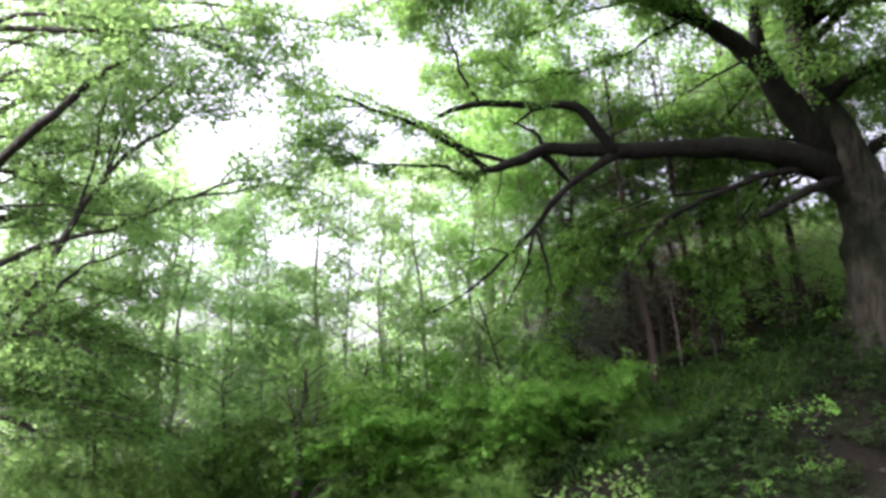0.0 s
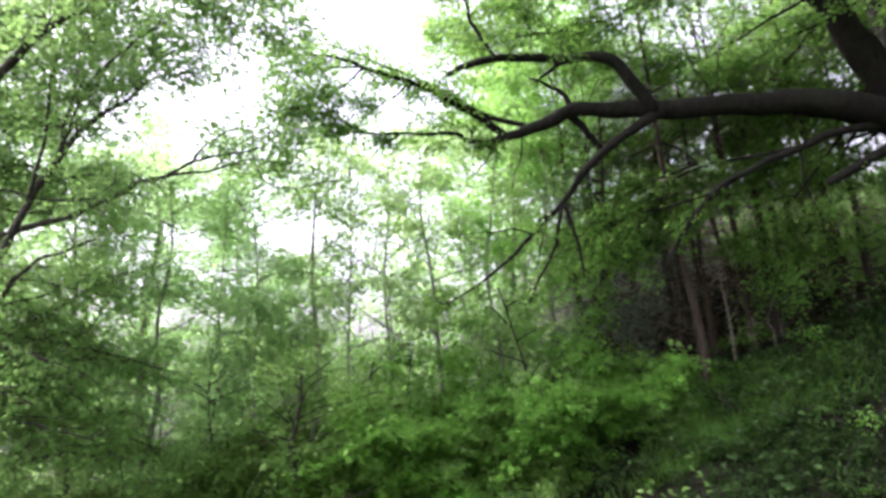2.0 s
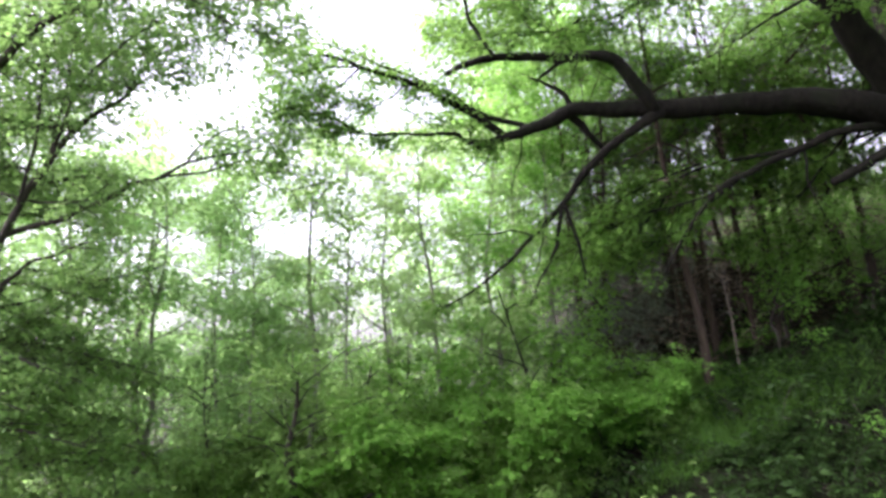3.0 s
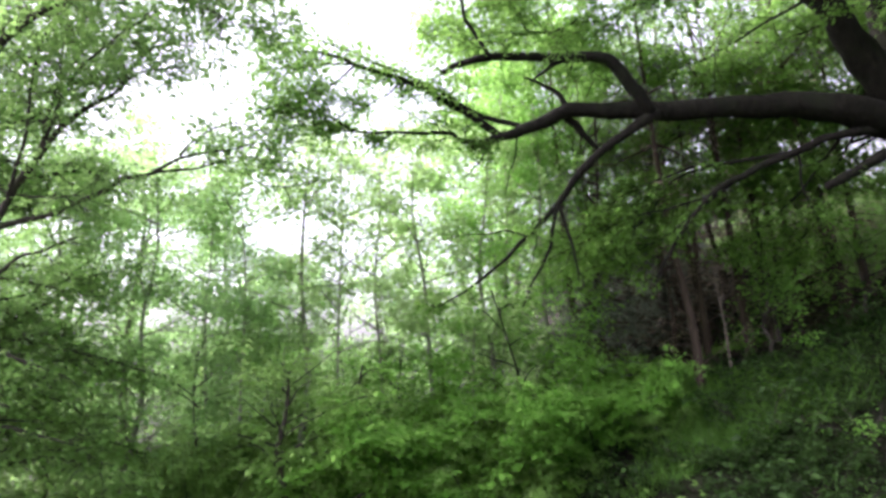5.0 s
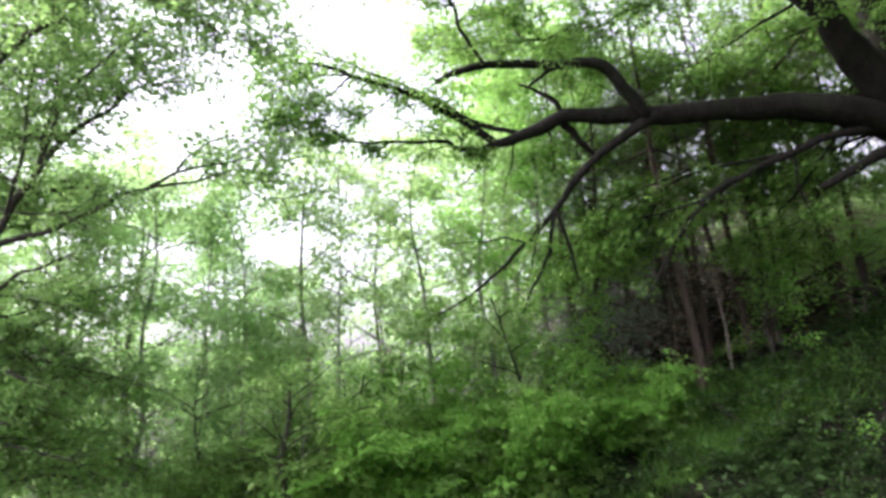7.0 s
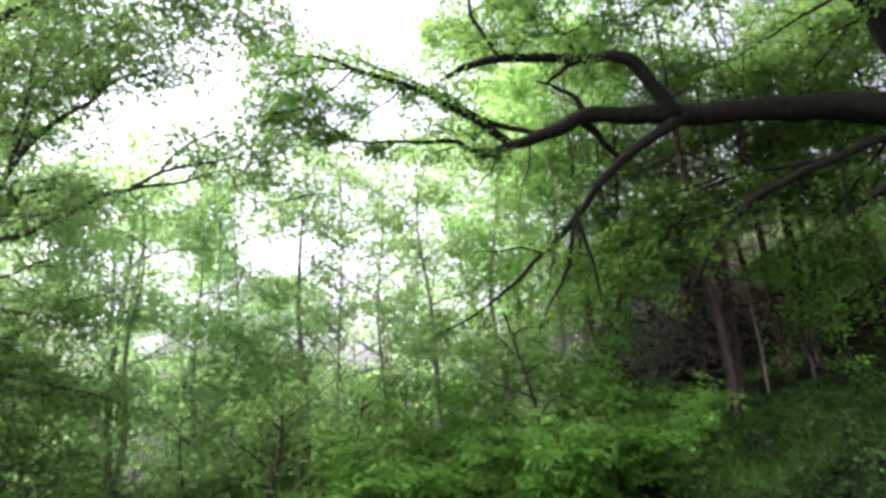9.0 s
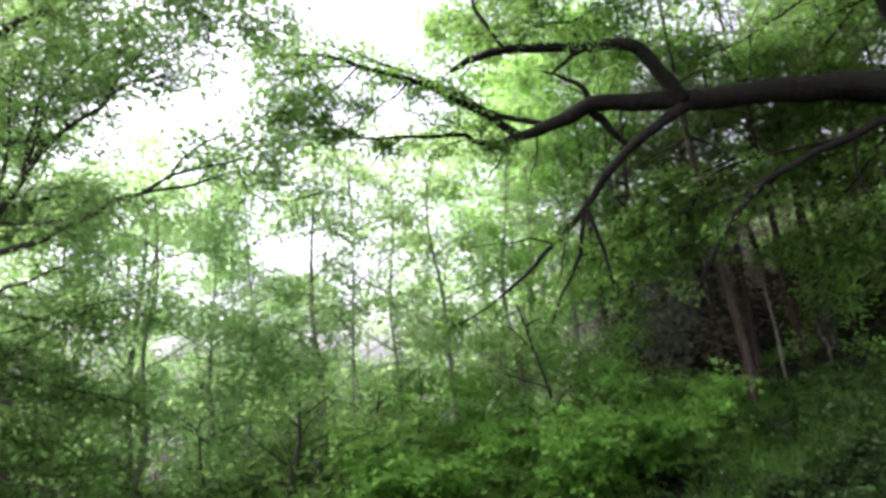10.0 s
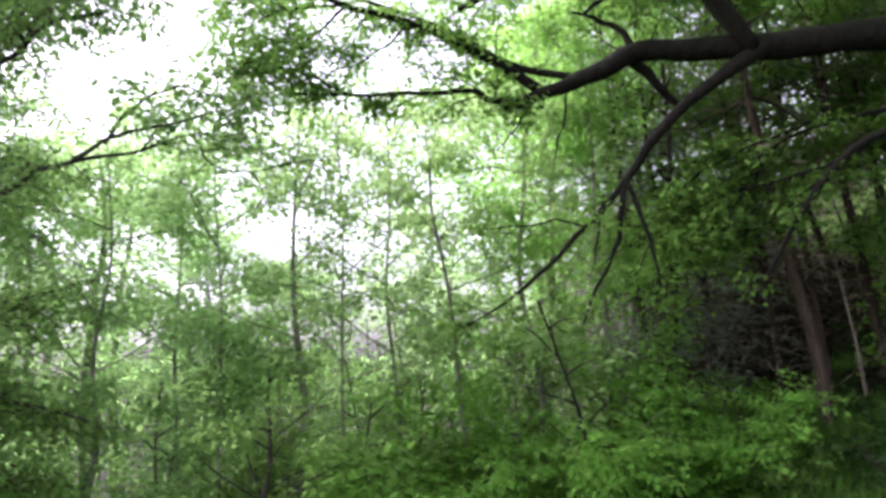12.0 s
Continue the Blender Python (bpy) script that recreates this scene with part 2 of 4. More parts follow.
def clumped(ps, ds, seed, scale=1.7, cut=-0.08):
    """Leaves gathered into clumps with gaps between."""
    keep = np.array([noise.noise(Vector((p[0] * scale + seed, p[1] * scale, p[2] * scale * 1.3))) for p in ps]) > cut
    return ps[keep], ds[keep]


def bough_twigs(lines, per_metre, length, rng, sub=3, sublen=0.5, droop=0.1, start=0.15, spread=1.0):
    """Twigs and smaller twigs on a set of limbs."""
    first, second = [], []
    for ln in lines:
        m = np.linalg.norm(np.diff(ln, axis=0), axis=1).sum()
        first += sprout(ln, max(1, int(m * per_metre)), length, rng, start=start, droop=droop, spread=spread)
    for tw in first:
        second += sprout(tw, sub, length * sublen, rng, start=0.25, droop=droop)
    return first, second


def twig_mesh(first, second, r1, r2, mat, sides=4):
    pieces = [tube(t, (r1, r1 * 0.35), sides) for t in first] + [tube(t[::2], (r2, r2 * 0.4), 4) for t in second]
    return mesh_from("branchwork", *joined(pieces), mat, smooth=True)


# ---- the lie of the land: level on one hand, a bank that climbs on the other ----
def land(x, y):
    rise = 3.3 * math.tanh(0.235 * float(np.logaddexp(0, 2.2 * (x + 0.1))) / 2.2)
    f = min(max((y - 6.4) / 3.6, 0), 1)
    f = f * f * (3 - 2 * f)
    dip = min(max((y - 3.5) / 4, 0), 1)
    side = 0.5 + 0.5 * math.tanh(0.8 * (x - 2.2))
    z = f * rise - 0.7 * dip * dip * (3 - 2 * dip) + 0.12 * (1 - f) * rise + side * (0.22 * min(max(0.0, y - 9.8), 14) + 0.3 * min(max(0.0, y - 11.2), 6))
    return z + 0.1 * noise.noise(Vector((x * 0.35, y * 0.35, 3))) + 0.05 * noise.noise(Vector((x * 1.3, y * 1.3, 7)))


def build_ground():
    xs = np.concatenate([[-900, -300, -120, -60, -35], np.arange(-24, 24, 0.3), [28, 40, 70, 120, 300, 900]])
    ys = np.concatenate([[-900, -300, -100, -40, -20], np.arange(-9, 27, 0.3), [32, 45, 70, 120, 300, 900]])
    v = np.array([(x, y, land(x, y)) for y in ys for x in xs])
    nx = len(xs)
    f = np.array([(j * nx + i, j * nx + i + 1, (j + 1) * nx + i + 1, (j + 1) * nx + i) for j in range(len(ys) - 1) for i in range(nx - 1)])
    tagged(new("ground", mesh_from("ground", v, f, SOIL, smooth=True)), "leaf-mould woodland soil, shade darkened into its colour, rising into a steep bank", "ground", kind="structure")


build_ground()


# ---- the old tree on the bank ----
def limb_part(pts, radii, parent, mat, name="limb", sides=10, rough=0.25, seed=0, label="", wander=0.05):
    ln = curve(pts, 6)
    if name == "limb":
        f = np.sin(np.linspace(0, math.pi, len(ln)))[:, None]
        ln = ln + f * wander * np.array([noise.noise_vector(Vector((i * 0.3, seed * 5.1, 2.0))) for i in range(len(ln))])
    part(name, mesh_from(name, *tube(ln, radii, sides, rough, seed), mat, smooth=True), parent, label)
    return ln


def build_old_tree():
    rng = np.random.default_rng(11)
    tree = tagged(new("old_tree"), "large old broadleaf tree with long level limb, shade put into its limb bark", "tree")
    trunk_pts = [(6.6, 9.7, 1.3), (6.5, 9.55, 2.15), (6.38, 9.4, 2.95), (6.24, 9.25, 3.71), (6.02, 9.12, 4.35), (5.74, 9.0, 5.0), (5.46, 8.9, 5.7),
                 (5.3, 8.85, 6.4), (5.25, 8.9, 7.5), (5.3, 9.0, 9.3), (5.1, 9.2, 11.0)]
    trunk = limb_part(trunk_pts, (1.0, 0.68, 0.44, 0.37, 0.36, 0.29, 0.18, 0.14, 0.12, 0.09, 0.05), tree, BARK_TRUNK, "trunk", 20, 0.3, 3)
    spec = {
        "leader": ([(6.12, 9.3, 4.2), (5.36, 8.9, 4.95), (4.9, 8.74, 5.5), (4.5, 8.62, 6.0), (4.05, 8.52, 6.38), (3.5, 8.45, 6.62), (2.75, 8.35, 6.88), (1.92, 8.2, 7.35)],
                   (0.18, 0.225, 0.19, 0.15, 0.125, 0.1, 0.08, 0.045)),
        "level": ([(6.15, 9.3, 4.36), (5.1, 8.85, 4.6), (4.16, 8.8, 4.74), (3.35, 8.8, 4.74), (2.47, 8.8, 4.69), (1.74, 8.8, 4.72), (1.42, 8.81, 4.7), (0.94, 8.85, 4.51), (0.61, 8.87, 4.42), (0.29, 8.89, 4.33)],
                  (0.24, 0.205, 0.16, 0.135, 0.114, 0.094, 0.086, 0.07, 0.055, 0.036)),
        "arch": ([(2.42, 8.75, 4.66), (2.16, 8.64, 5.0), (1.88, 8.58, 5.27), (1.32, 8.58, 5.29), (0.61, 8.57, 5.33), (0.21, 8.59, 5.26), (-0.07, 8.61, 5.14)],
                 (0.08, 0.074, 0.068, 0.058, 0.05, 0.042, 0.03)),
        "hanging": ([(2.5, 8.75, 4.66), (2.04, 8.77, 4.37), (1.64, 8.84, 4.06), (1.28, 8.94, 3.59), (0.93, 9.01, 3.24), (0.53, 9.1, 2.85), (0.13, 9.15, 2.58), (-0.19, 9.19, 2.42)],
                    (0.078, 0.058, 0.045, 0.034, 0.025, 0.019, 0.013, 0.007)),
        "hang_fork": ([(1.29, 8.92, 3.6), (1.22, 8.9, 3.3), (1.13, 8.92, 2.95), (0.93, 8.97, 2.6), (0.85, 9.0, 2.4)], (0.024, 0.024, 0.02, 0.015, 0.009)),
        "hang_fork_b": ([(1.31, 8.92, 3.58), (1.38, 8.9, 3.3), (1.46, 8.9, 3.0), (1.5, 8.92, 2.68)], (0.022, 0.022, 0.018, 0.01)),
        "long_a": ([(0.66, 8.9, 4.44), (0.05, 8.87, 4.88), (-0.52, 8.81, 5.16), (-1.09, 8.77, 5.35), (-1.5, 8.74, 5.5), (-2.15, 8.73, 5.54)], (0.052, 0.044, 0.036, 0.028, 0.019, 0.01)),
        "long_b": ([(1.0, 8.9, 4.55), (0.46, 9.0, 4.75), (0.05, 8.95, 4.99), (-0.53, 8.89, 5.28), (-1.1, 8.84, 5.52), (-1.52, 8.8, 5.68)], (0.036, 0.03, 0.025, 0.02, 0.014, 0.008)),
        "flat": ([(0.4, 8.89, 4.36), (0.13, 8.87, 4.41), (-0.03, 8.85, 4.51), (-0.44, 8.85, 4.5), (-1.08, 8.84, 4.52), (-1.6, 8.8, 4.56)], (0.035, 0.03, 0.026, 0.02, 0.013, 0.007)),
        "tuft": ([(-1.09, 8.77, 5.35), (-1.4, 8.8, 5.1), (-1.65, 8.8, 4.92), (-1.95, 8.8, 4.85)], (0.014, 0.011, 0.008, 0.004)),
        "tuft_c": ([(-1.09, 8.77, 5.35), (-1.5, 8.75, 5.36), (-1.75, 8.75, 5.3), (-2.1, 8.75, 5.15)], (0.013, 0.011, 0.008, 0.004)),
        "hang_side": ([(0.93, 9.01, 3.24), (0.7, 9.0, 3.31), (0.47, 9.0, 3.28), (0.0, 9.0, 3.25)], (0.013, 0.011, 0.008, 0.004)),
        "drop_a": ([(0.52, 8.88, 4.4), (0.42, 8.88, 4.2), (0.3, 8.88, 4.05), (0.2, 8.88, 3.93)], (0.014, 0.011, 0.008, 0.004)),
        "drop_b": ([(0.85, 8.87, 4.48), (0.8, 8.87, 4.2), (0.72, 8.88, 3.95), (0.68, 8.9, 3.72)], (0.012, 0.009, 0.007, 0.004)),
        "hang_fork_c": ([(1.12, 8.97, 3.43), (1.06, 8.95, 3.25), (1.0, 8.95, 3.0), (0.93, 8.97, 2.8)], (0.013, 0.011, 0.008, 0.004)),
        "tuft_b": ([(-1.08, 8.84, 4.52), (-1.4, 8.8, 4.7), (-1.65, 8.8, 4.8), (-1.9, 8.8, 4.78)], (0.013, 0.011, 0.008, 0.004)),
        "tuft_d": ([(-0.52, 8.81, 5.16), (-0.75, 8.85, 4.98), (-1.0, 8.85, 4.84), (-1.25, 8.8, 4.74)], (0.012, 0.009, 0.006, 0.003)),
        "low": ([(5.95, 9.05, 4.55), (4.67, 8.77, 4.37), (4.12, 8.81, 4.18), (3.48, 8.87, 3.91), (3.08, 8.92, 3.67), (2.68, 9.04, 3.13), (2.44, 9.13, 2.7)], (0.066, 0.05, 0.046, 0.041, 0.034, 0.025, 0.013)),
        "upright_a": ([(4.63, 8.7, 5.9), (4.59, 8.71, 6.58), (4.61, 8.63, 6.99), (4.6, 8.5, 8.4), (4.3, 8.3, 9.8)], (0.13, 0.1, 0.09, 0.06, 0.03)),
        "upright_b": ([(4.15, 8.55, 6.25), (3.76, 8.42, 6.5), (3.56, 8.36, 6.81), (3.3, 8.0, 7.8), (2.9, 7.6, 8.8)], (0.1, 0.085, 0.075, 0.05, 0.02)),
        "outer": ([(5.55, 8.9, 5.5), (5.77, 8.6, 5.71), (6.09, 8.56, 5.85), (6.9, 8.5, 6.0), (8.0, 8.4, 6.5)], (0.12, 0.1, 0.085, 0.06, 0.025)),
        "outer_b": ([(6.0, 9.1, 4.6), (6.3, 8.8, 4.85), (6.9, 8.6, 5.0), (7.8, 8.4, 5.1)], (0.1, 0.09, 0.07, 0.03)),
        "rising": ([(0.52, 8.57, 5.33), (0.25, 8.48, 5.74), (0.13, 8.4, 6.13), (-0.15, 8.28, 6.67), (-0.4, 8.1, 7.2)], (0.026, 0.022, 0.019, 0.014, 0.007)),
        "canopy_a": ([(2.82, 8.3, 6.79), (1.7, 8.0, 6.75), (0.8, 7.9, 6.72), (0.1, 7.9, 6.7), (-0.5, 7.9, 6.72)], (0.024, 0.018, 0.013, 0.009, 0.005)),
        "canopy_b": ([(3.55, 8.45, 6.59), (2.7, 8.9, 6.3), (1.9, 9.2, 6.1), (1.0, 9.4, 6.0), (0.3, 9.5, 6.0)], (0.024, 0.018, 0.013, 0.009, 0.005)),
        "canopy_c": ([(4.4, 8.6, 6.05), (3.9, 9.2, 5.9), (3.2, 9.7, 5.75), (2.4, 10.1, 5.6)], (0.024, 0.017, 0.011, 0.005)),
        "canopy_d": ([(5.3, 8.9, 6.2), (5.0, 9.6, 6.2), (4.4, 10.2, 6.0), (3.6, 10.7, 5.7)], (0.024, 0.017, 0.011, 0.005)),
        "canopy_e": ([(4.6, 8.6, 7.0), (3.6, 8.2, 7.4), (2.4, 8.0, 7.5), (1.2, 7.9, 7.4)], (0.024, 0.017, 0.011, 0.005)),
        "canopy_f": ([(5.4, 8.9, 5.8), (6.2, 9.5, 6.1), (7.0, 9.9, 6.2), (7.8, 10.2, 6.1)], (0.024, 0.017, 0.011, 0.005)),
        "canopy_g": ([(5.9, 9.2, 5.0), (5.3, 9.9, 5.2), (4.6, 10.5, 5.0), (3.9, 10.9, 4.6), (3.3, 11.0, 4.2)], (0.024, 0.018, 0.013, 0.009, 0.005)),
        "canopy_h": ([(2.75, 8.35, 6.88), (2.0, 9.0, 6.9), (1.2, 9.6, 6.8), (0.4, 10.0, 6.6), (-0.3, 10.2, 6.4)], (0.024, 0.018, 0.013, 0.009, 0.005)),
        "canopy_i": ([(1.92, 8.2, 7.35), (1.0, 8.5, 7.2), (0.3, 8.7, 7.05), (-0.2, 8.8, 6.95), (-0.6, 8.8, 6.8)], (0.024, 0.018, 0.013, 0.009, 0.005)),
        "canopy_j": ([(5.35, 8.9, 6.6), (5.9, 9.6, 6.6), (6.4, 10.4, 6.4), (6.8, 11.0, 6.0)], (0.024, 0.017, 0.011, 0.005)),
        "canopy_k": ([(6.0, 9.3, 4.75), (5.3, 9.9, 4.5), (4.6, 10.3, 4.3), (3.9, 10.6, 4.05)], (0.024, 0.017, 0.011, 0.005)),
        "canopy_n": ([(5.9, 9.2, 4.7), (4.9, 10.0, 4.45), (3.9, 10.4, 4.25), (2.9, 10.6, 4.05), (2.2, 10.7, 3.8)], (0.024, 0.018, 0.013, 0.009, 0.005)),
        "canopy_p": ([(5.3, 8.9, 6.4), (5.9, 9.6, 6.6), (6.6, 9.9, 6.7), (7.4, 10.0, 6.7)], (0.024, 0.017, 0.011, 0.005)),
        "canopy_r": ([(5.25, 8.9, 7.2), (5.6, 9.8, 7.2), (6.0, 10.6, 7.0)], (0.024, 0.015, 0.006)),
        "canopy_s": ([(5.9, 9.2, 5.1), (5.2, 10.2, 5.35), (4.3, 10.8, 5.3), (3.3, 11.0, 5.15), (2.4, 11.1, 4.95)], (0.024, 0.018, 0.013, 0.009, 0.005)),
        "canopy_t": ([(5.7, 9.1, 5.4), (5.6, 10.3, 5.5), (5.1, 11.1, 5.4), (4.2, 11.5, 5.1), (3.2, 11.6, 4.7)], (0.024, 0.018, 0.013, 0.009, 0.005)),
        "canopy_m": ([(6.3, 9.4, 4.3), (6.9, 10.2, 4.7), (7.3, 11.0, 4.8), (7.4, 11.8, 4.7)], (0.024, 0.017, 0.011, 0.005)),
        "low_b": ([(3.48, 8.87, 3.91), (3.02, 9.2, 3.56), (2.53, 9.5, 3.2), (1.9, 9.7, 2.92)], (0.022, 0.016, 0.011, 0.005)),
        "low_c": ([(4.12, 8.81, 4.18), (4.15, 8.82, 3.69), (4.39, 8.92, 3.22)], (0.02, 0.014, 0.006)),
        "low_e": ([(4.12, 8.81, 4.18), (3.0, 9.45, 4.1), (2.58, 9.55, 3.6), (2.0, 9.65, 3.1), (1.7, 9.75, 2.8)], (0.024, 0.018, 0.014, 0.009, 0.004)),
        "low_f": ([(4.67, 8.77, 4.37), (4.3, 9.45, 3.7), (3.9, 9.65, 3.35), (3.58, 9.7, 3.1)], (0.02, 0.015, 0.01, 0.005)),
        "low_g": ([(4.97, 8.85, 4.55), (4.8, 9.55, 3.9), (4.57, 9.65, 3.35), (4.4, 9.65, 3.1)], (0.02, 0.015, 0.01, 0.005)),
        "low_h": ([(3.0, 9.1, 4.1), (2.5, 9.75, 4.0), (2.0, 9.85, 3.7), (1.6, 9.95, 3.3)], (0.018, 0.014, 0.01, 0.005)),
        "low_d": ([(3.08, 8.92, 3.67), (2.3, 9.6, 3.55), (1.5, 9.95, 3.2)], (0.018, 0.012, 0.005)),
        "sprig_c": ([(0.1, 8.1, 7.0), (-0.36, 7.48, 6.5), (-0.93, 7.58, 6.22), (-1.37, 7.63, 6.0), (-1.75, 7.65, 5.89)], (0.018, 0.014, 0.01, 0.007, 0.003)),
        "spur": ([(1.45, 8.58, 5.3), (1.2, 8.6, 5.18), (1.0, 8.62, 5.02)], (0.03, 0.025, 0.015)),
        "fork_c": ([(1.48, 8.82, 4.68), (1.36, 8.85, 4.95), (1.22, 8.88, 5.08), (0.95, 8.9, 5.2)], (0.045, 0.034, 0.024, 0.012)),
        "stump": ([(1.42, 8.85, 4.68), (1.68, 8.95, 4.45), (1.85, 9.05, 4.3)], (0.05, 0.04, 0.03)),
    }
    lines = {}
    for i, (key, (pts, radii)) in enumerate(spec.items()):
        lines[key] = limb_part(pts, radii, tree, BARK_OLD_SHADED, "limb", 10 if max(radii) > 0.06 else 6, 0.22, i * 1.7, wander=0.14 if key.startswith("canopy") else 0.04)
    limb_part([(5.95, 9.05, 4.42), (5.15, 8.78, 4.12), (4.83, 8.8, 3.95), (4.43, 8.84, 3.74)], (0.085, 0.07, 0.062, 0.05), tree, BARK_OLD_SHADED, "broken_limb", 9, 0.35, 9, "dead snapped-off limb stub")
    for i, (px, py) in enumerate(((5.7, 9.1), (5.95, 8.6), (6.6, 8.4), (7.3, 8.7), (5.6, 9.7))):
        q = np.array([px, py, land(px, py) - 0.06])
        p = np.array([6.42, 9.5, 2.75])
        m = (p + q) / 2 + (0, 0, -0.12)
        limb_part([p, m, q, q + (q - m) * 0.7 - (0, 0, 0.25)], (0.3, 0.2, 0.11, 0.04), tree, BARK_TRUNK, "root", 9, 0.3, i)
    first, second = [], []
    plan = [(("leader",), 7, 0.9, 5, 0.15, 0.65), (("upright_a", "upright_b"), 9, 0.9, 5, 0.15, 0.35), (("canopy_a", "canopy_b", "canopy_c", "canopy_d", "canopy_e", "canopy_f", "canopy_g", "canopy_h", "canopy_i", "canopy_j", "canopy_k", "canopy_m", "canopy_n", "canopy_p", "canopy_r", "canopy_s", "canopy_t"), 10, 0.75, 5, 0.1, 0.15), (("outer", "outer_b"), 7, 0.9, 4, 0.15, 0.2), (("level",), 1.2, 0.5, 3, 0.15, 0.9),
            (("arch",), 3.5, 0.55, 4, 0.1, 0.35), (("hanging", "hang_fork", "hang_fork_b"), 2.2, 0.4, 3, 0.2, 0.45), (("long_a", "long_b"), 6.5, 0.42, 3, 0.12, 0.15), (("flat", "tuft_d"), 7, 0.45, 4, 0.1, 0.1), (("tuft", "tuft_c"), 9, 0.68, 5, 0.03, 0.1), (("tuft_b",), 10, 0.65, 4, 0.03, 0.0),
            (("low",), 1.0, 0.4, 3, 0.4, 0.6), (("low_b", "low_d", "low_e", "low_f", "low_g", "low_h"), 9, 0.55, 4, 0.15, 0.1), (("low_c",), 3, 0.4, 3, 0.15, 0.3), (("sprig_c",), 3, 0.4, 3, 0.1, 0.2), (("rising",), 10, 0.6, 4, 0.1, 0.3)]
    for keys, per, length, sub, droop, start in plan:
        a1, b1 = bough_twigs([lines[k] for k in keys], per, length, rng, sub, 0.55, droop, start)
        first, second = first + a1, second + b1
    # Limbs above the view, added to keep light off the bank.
    crown = []
    for i in range(9):
        p = trunk[44 + i]
        az = -2.0 + 2.9 * ((i * 0.618) % 1)
        d = np.array([math.cos(az), math.sin(az), rng.uniform(0.1, 0.4)])
        pts = [p]
        for j in range(4):
            d = unit(d + rng.normal(0, 0.15, 3) - (0, 0, 0.04 * j))
            pts.append(pts[-1] + d * rng.uniform(0.75, 1.05))
        crown.append(limb_part(pts, (0.05, 0.04, 0.025, 0.01), tree, BARK_OLD_SHADED, "limb", 6, 0.15, i * 3.1))
    # More unseen limbs, reaching towards the camera, added as shade for the bank.
    for i in range(9):
        p = trunk[40 + i]
        az = -1.95 + 1.5 * ((i * 0.618) % 1)
        d = np.array([math.cos(az), math.sin(az), 0.55])
        pts = [p]
        for j in range(4):
            d = unit(d + rng.normal(0, 0.1, 3) - (0, 0, 0.09 * j))
            pts.append(pts[-1] + d * rng.uniform(1.1, 1.5))
        crown.append(limb_part(pts, (0.07, 0.05, 0.03, 0.01), tree, BARK_OLD_SHADED, "limb", 6, 0.15, i * 2.7))
    a1, b1 = bough_twigs(crown, 6, 0.9, rng, 4, 0.55, 0.12, 0.2)
    first, second = first + a1, second + b1
    a1, b1 = bough_twigs([trunk[36:]], 6, 1.3, rng, 5, 0.55, 0.12, 0.0)
    first, second = first + a1, second + b1
    part("branchwork", twig_mesh(first, second, 0.009, 0.004, BARK_OLD_SHADED), tree, "thin dark twigs", "stuff")
    ps, ds = leaves_on(first + second, 78, rng, 0.075)
    part("crown", mesh_from("crown", *leaf_cloud(ps, ds, 0.052, rng, 0.5, 0.66, simple=True), LEAF_OAK), tree, "fresh green leaves in level sprays", "stuff")


build_old_tree()


